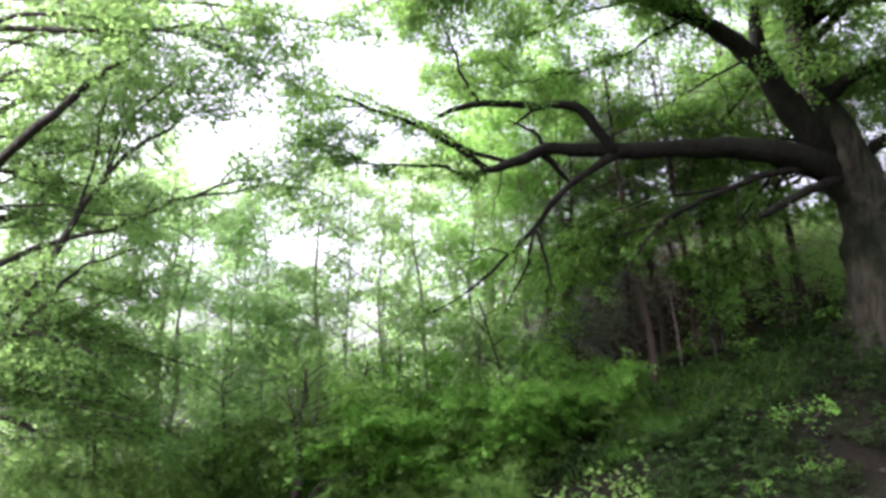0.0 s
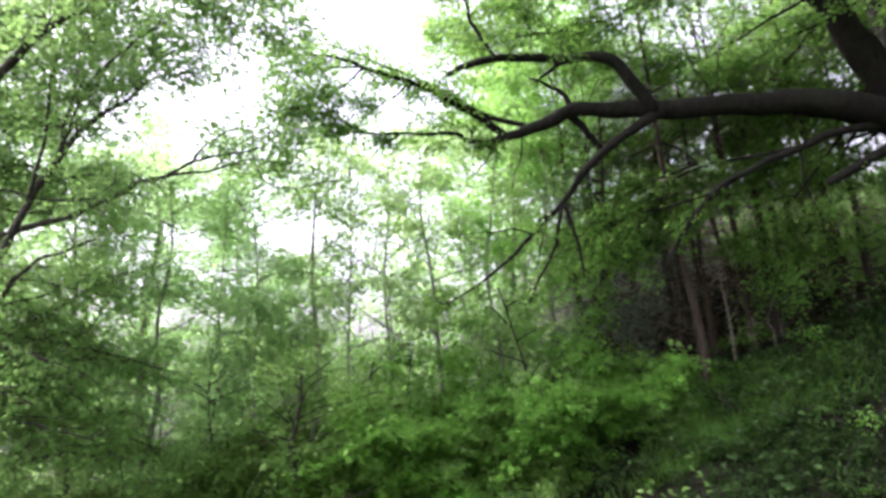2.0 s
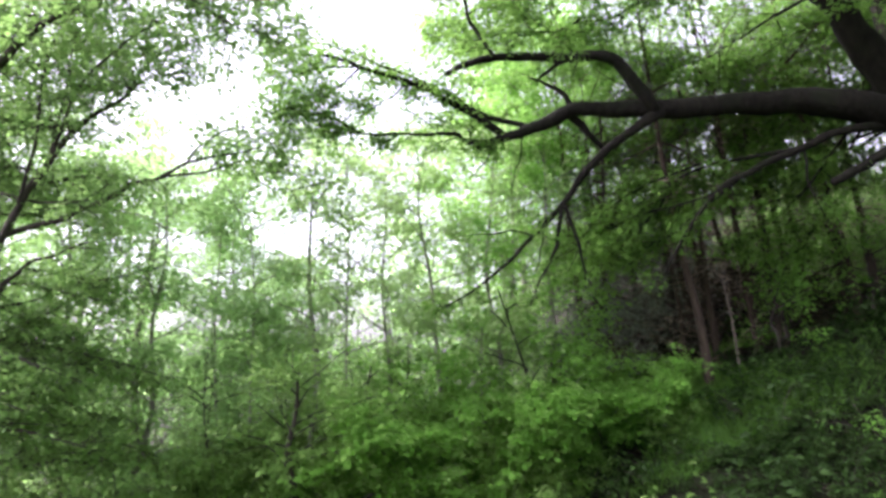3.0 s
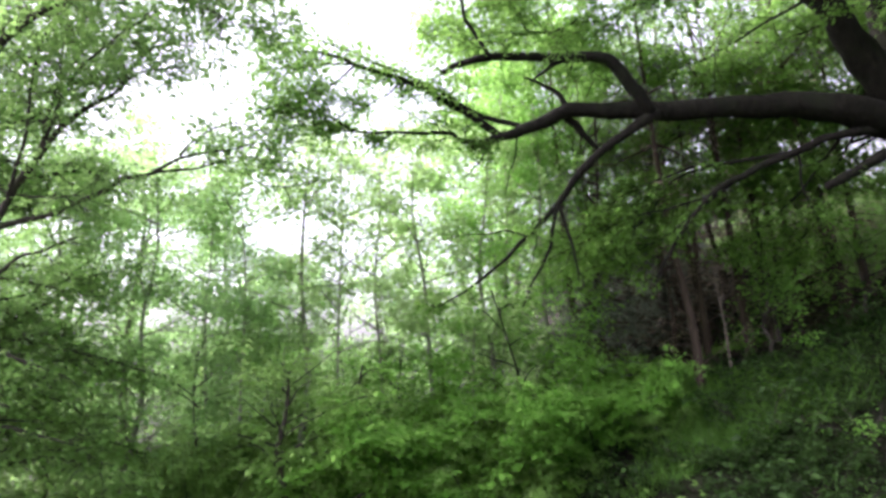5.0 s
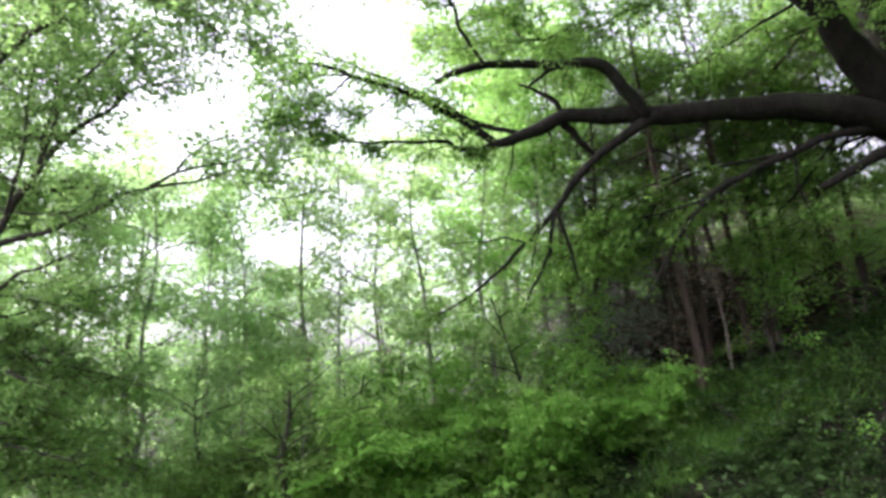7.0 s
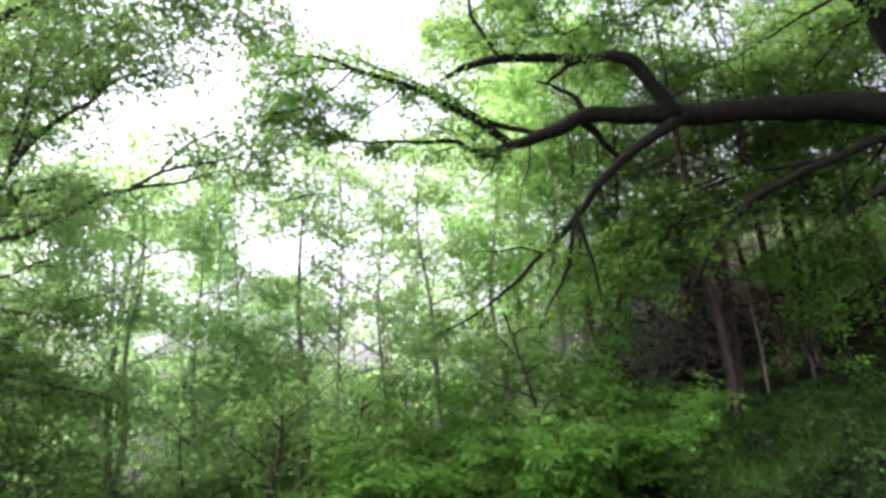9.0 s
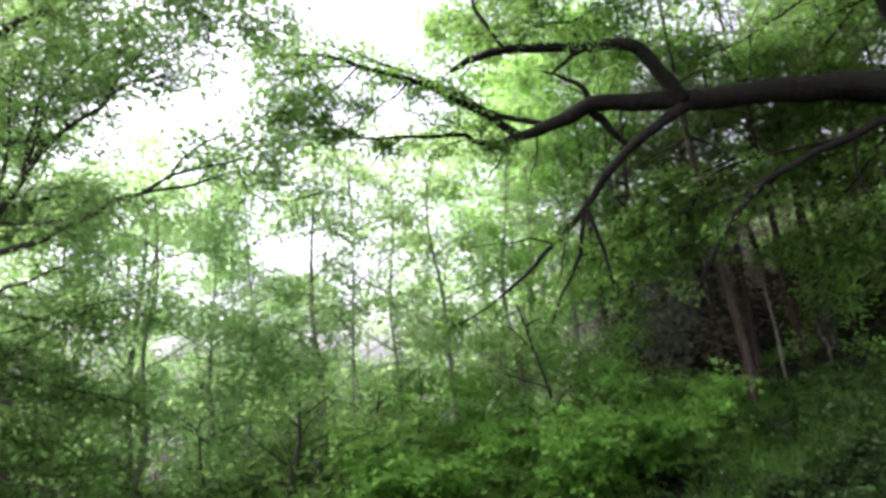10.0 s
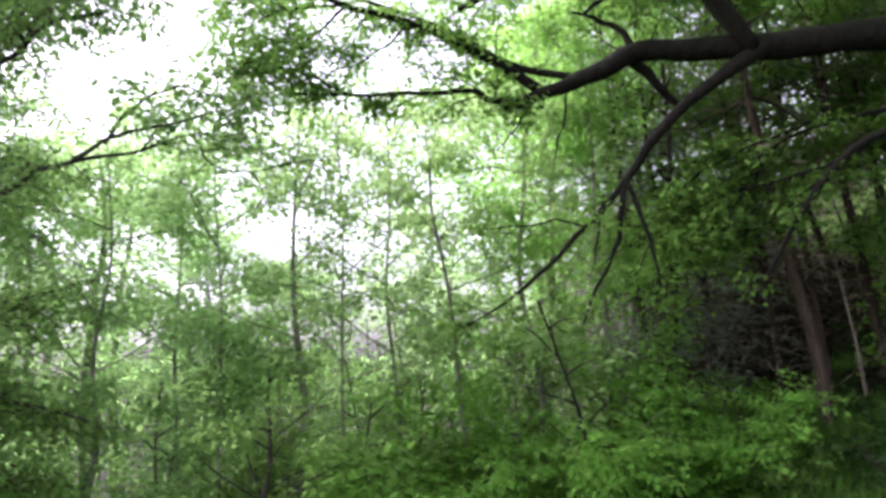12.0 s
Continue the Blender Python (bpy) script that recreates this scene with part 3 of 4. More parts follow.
# ---- the leaning tree opposite, of which only boughs reach in ----
def build_side_tree():
    rng = np.random.default_rng(23)
    tree = tagged(new("spreading_tree"), "leafy broadleaf tree with thin dark boughs and soft green leaves", "tree")
    limb_part([(-6.9, 8.9, -0.4), (-6.75, 8.8, 1.2), (-6.6, 8.7, 2.6), (-6.5, 8.5, 4.2), (-6.5, 8.3, 6.0), (-6.4, 8.2, 8.0)], (0.3, 0.2, 0.17, 0.14, 0.1, 0.05), tree, BARK_GREY, "trunk", 14, 0.2, 5)
    spec = [
        ([(-6.68, 8.75, 1.8), (-5.56, 8.47, 2.45), (-5.19, 8.36, 2.96), (-4.82, 8.24, 3.5), (-4.41, 8.12, 4.08), (-4.01, 8.04, 4.44), (-3.57, 7.99, 4.7), (-3.27, 7.95, 4.9), (-2.83, 7.94, 4.94)], (0.07, 0.055, 0.05, 0.042, 0.036, 0.026, 0.018, 0.012, 0.006)),
        ([(-6.6, 8.7, 2.7), (-5.61, 8.51, 3.15), (-5.01, 8.48, 3.33), (-4.4, 8.45, 3.51), (-3.88, 8.41, 3.7), (-3.42, 8.4, 3.89), (-2.8, 8.5, 4.0), (-2.35, 8.5, 4.12), (-2.0, 8.5, 4.05)], (0.055, 0.045, 0.038, 0.032, 0.026, 0.02, 0.014, 0.009, 0.005)),
        ([(-6.75, 8.8, 1.0), (-5.86, 8.42, 1.73), (-5.21, 8.3, 2.29), (-4.78, 8.19, 2.78), (-4.35, 8.15, 2.99), (-3.91, 8.12, 3.13)], (0.05, 0.045, 0.036, 0.028, 0.018, 0.008)),
        ([(-6.52, 8.5, 3.9), (-4.97, 7.44, 4.46), (-4.55, 7.37, 4.79), (-4.14, 7.3, 5.14), (-3.7, 7.26, 5.35)], (0.065, 0.055, 0.048, 0.036, 0.014)),
        ([(-6.5, 8.3, 6.0), (-5.92, 7.9, 6.2), (-5.04, 7.7, 6.16), (-4.38, 7.69, 6.11), (-3.64, 7.68, 6.14)], (0.045, 0.034, 0.026, 0.018, 0.008)),
        ([(-6.85, 8.85, 0.7), (-5.71, 8.46, 1.06), (-5.22, 8.48, 0.92), (-4.86, 8.52, 0.76), (-4.36, 8.5, 0.85), (-3.94, 8.51, 0.82)], (0.05, 0.042, 0.035, 0.026, 0.016, 0.008)),
        ([(-4.41, 8.12, 4.08), (-4.35, 8.1, 4.5), (-4.2, 8.0, 5.0), (-4.15, 8.0, 5.5)], (0.022, 0.018, 0.012, 0.006)),
        ([(-6.65, 8.75, 2.1), (-5.8, 8.9, 2.2), (-5.0, 9.1, 2.1), (-4.2, 9.3, 1.9), (-3.6, 9.4, 1.7)], (0.05, 0.04, 0.03, 0.02, 0.01)),
        ([(-6.7, 8.8, 1.4), (-5.8, 8.2, 1.6), (-5.0, 8.0, 1.6), (-4.3, 7.9, 1.4)], (0.045, 0.035, 0.025, 0.01)),
        ([(-6.5, 8.4, 4.9), (-5.9, 8.8, 5.6), (-5.2, 9.0, 6.3), (-4.6, 9.1, 6.9)], (0.05, 0.04, 0.025, 0.01)),
        ([(-6.5, 8.4, 3.4), (-5.8, 9.0, 3.9), (-5.1, 9.3, 4.2), (-4.5, 9.5, 4.3)], (0.05, 0.04, 0.025, 0.01)),
        ([(-6.45, 8.2, 6.3), (-5.2, 7.8, 6.0), (-4.0, 7.6, 5.9), (-3.0, 7.4, 5.8), (-2.3, 7.3, 5.62), (-1.85, 7.2, 5.35)], (0.05, 0.04, 0.028, 0.018, 0.01, 0.005)),
        ([(-6.45, 8.2, 6.9), (-5.0, 7.9, 6.6), (-3.6, 7.7, 6.35), (-2.4, 7.6, 6.15), (-1.6, 7.6, 6.0), (-1.0, 7.6, 5.9)], (0.05, 0.04, 0.028, 0.018, 0.01, 0.005)),
        ([(-4.41, 8.12, 4.08), (-4.0, 7.95, 4.9), (-3.5, 7.85, 5.3), (-3.1, 7.8, 5.5)], (0.02, 0.016, 0.01, 0.005)),
        ([(-3.57, 7.99, 4.7), (-3.25, 7.9, 5.05), (-2.95, 7.8, 5.15), (-2.7, 7.8, 5.1)], (0.014, 0.011, 0.008, 0.004)),
        ([(-4.82, 8.24, 3.5), (-4.5, 8.0, 4.3), (-4.3, 7.8, 5.1), (-3.9, 7.7, 5.7), (-3.5, 7.7, 5.95)], (0.02, 0.016, 0.012, 0.008, 0.004)),
        ([(-2.35, 8.5, 4.12), (-2.2, 8.5, 3.85), (-1.9, 8.5, 3.75), (-1.6, 8.5, 3.8)], (0.009, 0.007, 0.006, 0.004)),
        ([(-2.8, 8.5, 4.0), (-2.5, 8.4, 4.25), (-2.2, 8.4, 4.4), (-1.9, 8.4, 4.38)], (0.01, 0.008, 0.006, 0.004)),
        ([(-3.3, 8.35, 3.9), (-2.86, 8.23, 4.03), (-2.49, 8.22, 4.08), (-2.01, 8.2, 4.18)], (0.02, 0.016, 0.012, 0.005)),
        ([(-3.0, 8.3, 4.0), (-2.71, 8.18, 4.27), (-2.27, 8.16, 4.36), (-1.82, 8.19, 4.22)], (0.014, 0.011, 0.008, 0.004)),
        ([(-6.7, 8.75, 1.9), (-5.79, 8.26, 2.0), (-5.15, 8.24, 2.07), (-4.65, 8.27, 1.93), (-4.15, 8.31, 1.72)], (0.05, 0.045, 0.036, 0.024, 0.01)),
        ([(-6.75, 8.8, 1.2), (-5.64, 8.18, 1.37), (-5.02, 8.2, 1.31), (-4.47, 8.23, 1.17), (-3.84, 8.26, 1.0)], (0.05, 0.04, 0.03, 0.02, 0.008)),
        ([(-4.0, 7.6, 5.9), (-3.15, 7.28, 5.65), (-2.66, 7.32, 5.44), (-2.18, 7.38, 5.17), (-1.69, 7.41, 5.04)], (0.02, 0.015, 0.01, 0.007, 0.003)),
        ([(-4.2, 7.8, 6.5), (-2.87, 7.31, 6.45), (-2.23, 7.41, 5.96), (-1.88, 7.5, 5.55), (-1.66, 7.59, 5.13)], (0.022, 0.016, 0.011, 0.007, 0.003)),
        ([(-4.2, 7.8, 6.5), (-3.27, 7.43, 6.37), (-2.69, 7.55, 5.81), (-2.4, 7.62, 5.46)], (0.018, 0.014, 0.009, 0.004)),
        ([(-6.5, 8.3, 5.4), (-5.8, 8.0, 5.5), (-5.2, 7.8, 5.4), (-4.7, 7.7, 5.3)], (0.04, 0.03, 0.02, 0.01)),
    ]
    lines = [limb_part(p, r, tree, BARK_GREY, "limb", 7, 0.15, i * 2.3) for i, (p, r) in enumerate(spec)]
    for i in range(36):
        z = 1.3 + 6.4 * ((i + rng.uniform()) / 36) ** 1.05
        p = np.array([-6.6, 8.6 - 0.06 * z, z])
        d = np.array([1.0, rng.uniform(0.1, 0.8), rng.uniform(-0.1, 0.5)])
        reach = rng.uniform(1.6, 3.0) * (1.1 if z < 3 else 1.0 if z < 4.2 else 1.15)
        pts = [p]
        for j in range(4):
            d = unit(d + rng.normal(0, 0.24, 3) - (0, 0, 0.04 * j))
            pts.append(pts[-1] + d * reach / 4)
        lines.append(limb_part(pts, (0.024, 0.018, 0.012, 0.006), tree, BARK_GREY, "limb", 5, 0.1, i * 1.1))
    for i in range(7):
        z = 0.35 + 1.6 * i / 6
        pts = [np.array([-6.7, 8.7, z + 0.35])]
        d = np.array([1.0, rng.uniform(-0.3, 0.8), rng.uniform(-0.05, 0.15)])
        reach = rng.uniform(2.2, 3.8)
        for j in range(4):
            d = unit(d + rng.normal(0, 0.18, 3) - (0, 0, 0.05 * j))
            pts.append(pts[-1] + d * reach / 4)
        lines.append(limb_part(pts, (0.026, 0.02, 0.013, 0.006), tree, BARK_GREY, "limb", 5, 0.1, i * 1.7))
    first, second = bough_twigs(lines[6:18] + lines[20:], 6.5, 0.65, rng, 4, 0.55, 0.12, 0.2)
    a1, b1 = bough_twigs([lines[0][-16:]], 5, 0.36, rng, 4, 0.55, 0.12, 0.0)
    first, second = first + a1, second + b1
    a1, b1 = bough_twigs(lines[:6], 4, 0.55, rng, 4, 0.55, 0.12, 0.45)
    first, second = first + a1, second + b1
    part("branchwork", twig_mesh(first, second, 0.007, 0.0035, BARK_GREY), tree, "thin dark twigs", "stuff")
    a1, b1 = bough_twigs(lines[18:20], 8, 0.38, rng, 4, 0.55, 0.12, 0.2)
    first, second = first + a1, second + b1
    ps, ds = leaves_on(first + second, 52, rng, 0.09)
    part("crown", mesh_from("crown", *leaf_cloud(ps, ds, 0.051, rng, 0.5, 0.66, simple=True), LEAF_LEFT), tree, "dense soft green leaves", "stuff")


build_side_tree()


# ---- young trees that close the clearing ----
def build_tree(name, x, y, height, reach, seed, bark, leaf, label, trunk_r=0.07, limbs=16, low=0.3, leaf_size=0.09, density=30, lean=(0, 0), per=5, top=0.35, twig=0.6):
    rng = np.random.default_rng(seed)
    tree = tagged(new(name), label, "tree")
    tree.location = (x, y, land(x, y))
    pts = [(0, 0, -0.3)]
    for i in range(1, 6):
        f = i / 5
        pts.append((lean[0] * f + rng.normal(0, 0.06), lean[1] * f + rng.normal(0, 0.06), height * f))
    trunk = limb_part(pts, (trunk_r * 1.35, trunk_r, trunk_r * 0.85, trunk_r * 0.6, trunk_r * 0.35, 0.012), tree, bark, "trunk", 8, 0.15, seed)
    lines = []
    for i in range(limbs):
        f = low + (0.97 - low) * (i + rng.uniform(0, 0.8)) / limbs
        k = int(f * (len(trunk) - 1))
        p = trunk[k]
        az = i * 2.4 + rng.normal(0, 0.4)
        ln = reach * (1 - (1 - top) * max(0, (f - low) / (1 - low)) ** 1.5) * rng.uniform(0.65, 1.15)
        rise = rng.uniform(0.25, 0.75)
        d = np.array([math.cos(az), math.sin(az), rise])
        pts = [p]
        for j in range(4):
            d = unit(d + rng.normal(0, 0.12, 3) + (0, 0, 0.04 - 0.06 * j))
            pts.append(pts[-1] + d * ln / 4)
        r = trunk_r * 0.42 * (1.1 - f)
        lines.append(curve(pts, 3))
        part("limb", mesh_from("limb", *tube(lines[-1], (max(r, 0.012), 0.005), 5), bark, smooth=True), tree)
    first, second = bough_twigs(lines + [trunk[-8:]], per, twig, rng, 4, 0.6, 0.1, 0.15)
    ps, ds = clumped(*leaves_on(first + second, density * 1.6, rng, 0.11), seed * 3.7)
    part("crown", mesh_from("crown", *leaf_cloud(ps, ds, leaf_size, rng, 0.55, 0.66, simple=True), leaf), tree, "light green leaves", "stuff")
    return tree


PALE = "slender young broadleaf tree with pale green crown beyond the clearing"
# Depths drawn in towards 9 m and sizes shrunk to fit the camera's view.
YOUNG = [
    # x, y, height, reach, trunk radius, lowest limb, leaves a metre, breadth at the top, limbs
    (-4.07, 10.04, 5.07, 1.38, 0.039, 0.25, 34, 0.8, 17), (-3.34, 10.36, 5.43, 1.13, 0.022, 0.4, 36, 0.85, 14), (-2.8, 10.2, 5.7, 1.1, 0.022, 0.42, 36, 0.85, 13),
    (-4.67, 10.92, 5.78, 1.5, 0.063, 0.2, 28, 0.8, 18), (-2.04, 10.35, 5.9, 1.1, 0.05, 0.45, 34, 0.85, 12), (-1.6, 10.6, 5.75, 1.1, 0.021, 0.45, 34, 0.9, 12),
    (-0.97, 10.6, 5.85, 1.15, 0.028, 0.45, 38, 0.9, 12), (-0.4, 10.5, 5.8, 1.2, 0.036, 0.4, 38, 0.9, 14), (-6.4, 10.04, 6.45, 1.73, 0.069, 0.1, 32, 0.5, 18),
    (0.5, 10.44, 5.28, 1.24, 0.041, 0.35, 36, 0.85, 16), (1.31, 10.52, 5.34, 1.23, 0.041, 0.35, 36, 0.8, 16), (0.35, 10.04, 2.61, 0.78, 0.03, 0.25, 34, 0.6, 14),
    (1.38, 10.04, 2.43, 0.78, 0.026, 0.3, 34, 0.6, 14), (-3.61, 11.8, 5.08, 1.48, 0.044, 0.3, 28, 0.8, 18), (0.91, 11.4, 6.24, 1.52, 0.046, 0.4, 32, 0.8, 18),
    (1.77, 11.24, 6.65, 1.46, 0.046, 0.4, 34, 0.7, 18), (-1.01, 11.08, 3.32, 1.09, 0.039, 0.2, 26, 0.8, 14), (-2.46, 11.24, 3.31, 1.08, 0.038, 0.2, 26, 0.8, 14),
]
young = [tagged(build_tree("young_tree", x, y, h, reach, 101 + i, BARK_PALE, LEAF_BUSH if x > 0.6 or i == 11 else LEAF_HAZED_COOL if x < -2.4 else LEAF_HAZED, PALE, r, limbs, low, 0.056, d * 1.25, per=8, twig=0.39, top=top),
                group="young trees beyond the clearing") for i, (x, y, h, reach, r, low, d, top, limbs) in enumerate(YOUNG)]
LOW = [(-4.99, 9.8, 3.01, 1.07), (-3.45, 10.52, 3.04, 0.99), (-3.15, 9.72, 2.75, 0.9), (-2.35, 10.68, 2.99, 0.97), (-1.22, 9.96, 2.5, 0.87), (-0.73, 10.6, 2.6, 0.9), (0.56, 10.76, 2.68, 0.88), (-5.47, 10.44, 3.23, 1.08)]
for i, (x, y, h, reach) in enumerate(LOW):
    tagged(build_tree("bushy_tree", x, y, h, reach, 180 + i, BARK_GREY, (LEAF_HAZED_COOL if x < -2.2 else LEAF_BUSH if i in (4, 5) else LEAF_HAZED) if i % 3 else LEAF_LEFT, "low bushy young tree with soft pale green leaves", 0.026, 12, 0.12, 0.062, 20, per=8, twig=0.39, top=0.7),
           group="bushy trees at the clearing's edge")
for i, (x, y, h, reach) in enumerate(((5.38, 9.88, 1.19, 0.62), (4.51, 10.36, 0.89, 0.42), (6.4, 10.04, 2.3, 0.78), (4.01, 9.8, 1.09, 0.53))):
    tagged(build_tree("bushy_tree", x, y, h, reach, 210 + i, BARK_GREY, LEAF_BUSH, "bushy young tree with fresh green leaves on the slope", 0.02, 11, 0.15, 0.054, 24, per=8, twig=0.36, top=0.7),
           group="bushy trees on the slope")
build_tree("sapling", 1.13, 9.45, 2.5, 0.6, 195, BARK_OLD_SHADED, LEAF_HAZED, "thin leaning sapling with pale green leaves", 0.027, 9, 0.4, 0.06, 36, lean=(-0.62, -0.22), per=9, twig=0.32)
small = build_tree("small_tree", -1.93, 9.05, 2.5, 0.9, 100, BARK_GREY, LEAF_UNDER_LIT, "small dark-stemmed broadleaf tree with a low soft green crown", 0.062, 16, 0.52, 0.056, 30, per=8, twig=0.42, top=0.9)
limb_part([(0.0, 0, 0.5), (0.16, -0.03, 0.68), (0.42, -0.05, 0.93), (0.75, -0.02, 1.0), (1.05, 0.05, 1.12)], (0.04, 0.034, 0.028, 0.02, 0.01), small, BARK_GREY, "limb", 8, 0.15, 4.4)
TALL = [(3.98, 10.24, 6.0, 1.5, 0.034, 0.4, 22), (5.44, 10.5, 5.2, 1.5, 0.04, 0.4, 20), (2.31, 10.84, 5.8, 1.5, 0.034, 0.5, 30), (3.19, 10.84, 4.9, 1.3, 0.03, 0.42, 22), (4.53, 10.68, 4.96, 1.4, 0.03, 0.38, 22),
        (5.7, 11.08, 4.4, 1.2, 0.03, 0.6, 24), (1.91, 10.84, 6.4, 1.45, 0.043, 0.6, 30), (6.84, 10.04, 3.8, 1.2, 0.03, 0.45, 28)]
for i, (x, y, h, reach, r, low, d) in enumerate(TALL):
    tagged(build_tree("slender_tree", x, y, h, reach, 150 + i, BARK_PINE, LEAF_OAK, "slender brown-stemmed tree with a leafy green crown among the pines", r, 20, low, 0.05, d, per=7, twig=0.5, top=0.8, lean=(-0.42, -0.1)),
           group="slender trees among the pines")
low_growth = [ob for ob in scene.objects if ob.name.startswith("bushy_tree") and ob.parent is None][:8]
rng = np.random.default_rng(64)
for i in range(16):
    x, y = -7.2 + 9.0 * (i + rng.uniform(0, 0.8)) / 16, rng.uniform(11.7, 13.2)
    f = rng.uniform(0.85, 1.15)
    copy_thing(low_growth[int(rng.integers(0, 8))], pose(x, y, land(x, y), 0, 0, rng.uniform(0, 360)) @ Matrix.Diagonal((f, f, f, 1)))
# the ranks behind them, lowered by camera bearing to fit the view's open sky
rng = np.random.default_rng(41)
for i in range(20):
    x = -10.6 + 14 * (i + rng.uniform(0, 0.6)) / 20
    y = rng.uniform(13.4, 15.5)
    high = (0.06 + 0.2 * min(1, abs(x / y + 0.2) / 0.26) ** 1.3) * y + 1.95
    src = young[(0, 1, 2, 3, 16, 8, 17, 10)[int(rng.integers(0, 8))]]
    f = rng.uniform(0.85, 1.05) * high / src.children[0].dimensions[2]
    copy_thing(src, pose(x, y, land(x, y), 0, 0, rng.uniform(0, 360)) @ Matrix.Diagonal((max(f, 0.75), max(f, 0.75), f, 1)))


# ---- pines on the slope, with bare reddish stems and dark crowns ----
def build_pine(x, y, height, r, seed, low=0.5, reach=1.4, lean=(0, 0), limbs=22, density=34):
    rng = np.random.default_rng(seed)
    tree = tagged(new("pine_tree"), "pine with bare reddish-brown stem and dark needles on the slope", "tree", "pines on the slope")
    tree.location = (x, y, land(x, y))
    pts = [(0, 0, -0.4)] + [(lean[0] * f + rng.normal(0, 0.03), lean[1] * f, height * f) for f in (0.15, 0.35, 0.6, 0.8, 1.0)]
    trunk = limb_part(pts, (r * 1.4, r, r * 0.85, r * 0.65, r * 0.4, 0.02), tree, BARK_PINE if low > 0.3 else BARK_GREY, "trunk", 10, 0.18, seed)
    lines = []
    for i in range(limbs):
        f = low + (0.98 - low) * (i + rng.uniform()) / limbs
        p = trunk[int(f * (len(trunk) - 1))]
        az = i * 2.4 + rng.normal(0, 0.4)
        ln = reach * (1.05 - 0.75 * (f - low) / (1 - low)) * rng.uniform(0.7, 1.15)
        d = np.array([math.cos(az), math.sin(az), rng.uniform(-0.25, 0.2)])
        pts = [p]
        for j in range(3):
            d = unit(d + rng.normal(0, 0.1, 3) + (0, 0, 0.02))
            pts.append(pts[-1] + d * ln / 3)
        lines.append(curve(pts, 3))
        part("limb", mesh_from("limb", *tube(lines[-1], (0.022, 0.006), 5), BARK_PINE, smooth=True), tree)
    for i in range(6):
        p = trunk[int((0.12 + 0.05 * i) * (len(trunk) - 1))]
        az = rng.uniform(0, 6.28)
        d = np.array([math.cos(az), math.sin(az), rng.uniform(-0.3, 0.2)])
        part("dead_branch", mesh_from("dead_branch", *tube(np.array([p, p + d * 0.3, p + d * 0.6 + (0, 0, -0.06)]), (0.009, 0.006, 0.003), 4), BARK_PINE, smooth=True), tree)
    first, second = bough_twigs(lines, 7, 0.4, rng, 3, 0.7, 0.12, 0.15)
    ps, ds = leaves_on(first + second, density, rng, 0.05)
    part("crown", mesh_from("crown", *leaf_cloud(ps, ds, 0.11, rng, 0.7, 0.2, simple=True), NEEDLE), tree, "dark green needles", "stuff")
    if low > 0.3:
        dead = sprout(trunk, 20, 0.9, rng, 0.12, 1.4, 0.1, 0.1, low + 0.1)
        fine = [t for d in dead for t in sprout(d, 2, 0.35, rng, 0.2, 1.0, 0.1)]
        ps, ds = leaves_on(dead + fine, 16, rng, 0.06, 0.4)
        stems = joined([tube(t, (0.004, 0.002), 4) for t in dead + fine])
        spray = leaf_cloud(ps, ds, 0.09, rng, 0.8, 0.14, simple=True)
        part("dead_branchwork", mesh_from("dead_branchwork", *joined([stems, spray]), DEAD), tree, "dry brown dead twigs", "stuff")
    return tree


pines = [build_pine(3.16, 9.8, 5.0, 0.055, 301, 0.62, 0.9, (-0.62, -0.3), 11, 14), build_pine(5.39, 10.2, 5.4, 0.06, 302, 0.6, 0.95, (-0.95, -0.3), 11, 14),
         build_pine(1.92, 10.2, 4.5, 0.055, 303, 0.05, 0.72, (0.2, 0), 46, 22), build_pine(4.12, 10.4, 5.0, 0.05, 304, 0.72, 0.7, (-0.6, -0.2), 9, 18)]
rng = np.random.default_rng(77)
for i in range(16):
    y = 10.6 + 4.2 * (i + rng.uniform()) / 16
    x = y * rng.uniform(0.3, 0.78)
    src = pines[(3, 1, 3, 0, 3)[i % 5]]
    f = rng.uniform(0.75, 1.05) + 0.03 * (y - 10.5)
    copy_thing(src, pose(x, y, land(x, y), rng.normal(0, 2), rng.normal(0, 2), rng.uniform(-50, 50)) @ Matrix.Diagonal((f, f, f, 1)))
for x, y, f, turn in ((4.45, 10.55, 0.85, 20), (4.85, 10.7, 0.95, -15), (5.9, 10.6, 0.9, 10), (3.55, 10.5, 0.8, 30)):
    copy_thing(pines[3], pose(x, y, land(x, y), 0, 0, turn) @ Matrix.Diagonal((f, f, f, 1)))
for x, y, f in ((2.2, 11.5, 1.0), (2.9, 12.0, 1.1), (3.9, 12.9, 1.2), (3.3, 11.5, 1.05), (2.5, 12.8, 1.3)):
    copy_thing(pines[2], pose(x, y, land(x, y), 0, 0, x * 70) @ Matrix.Diagonal((f, f, f, 1)))


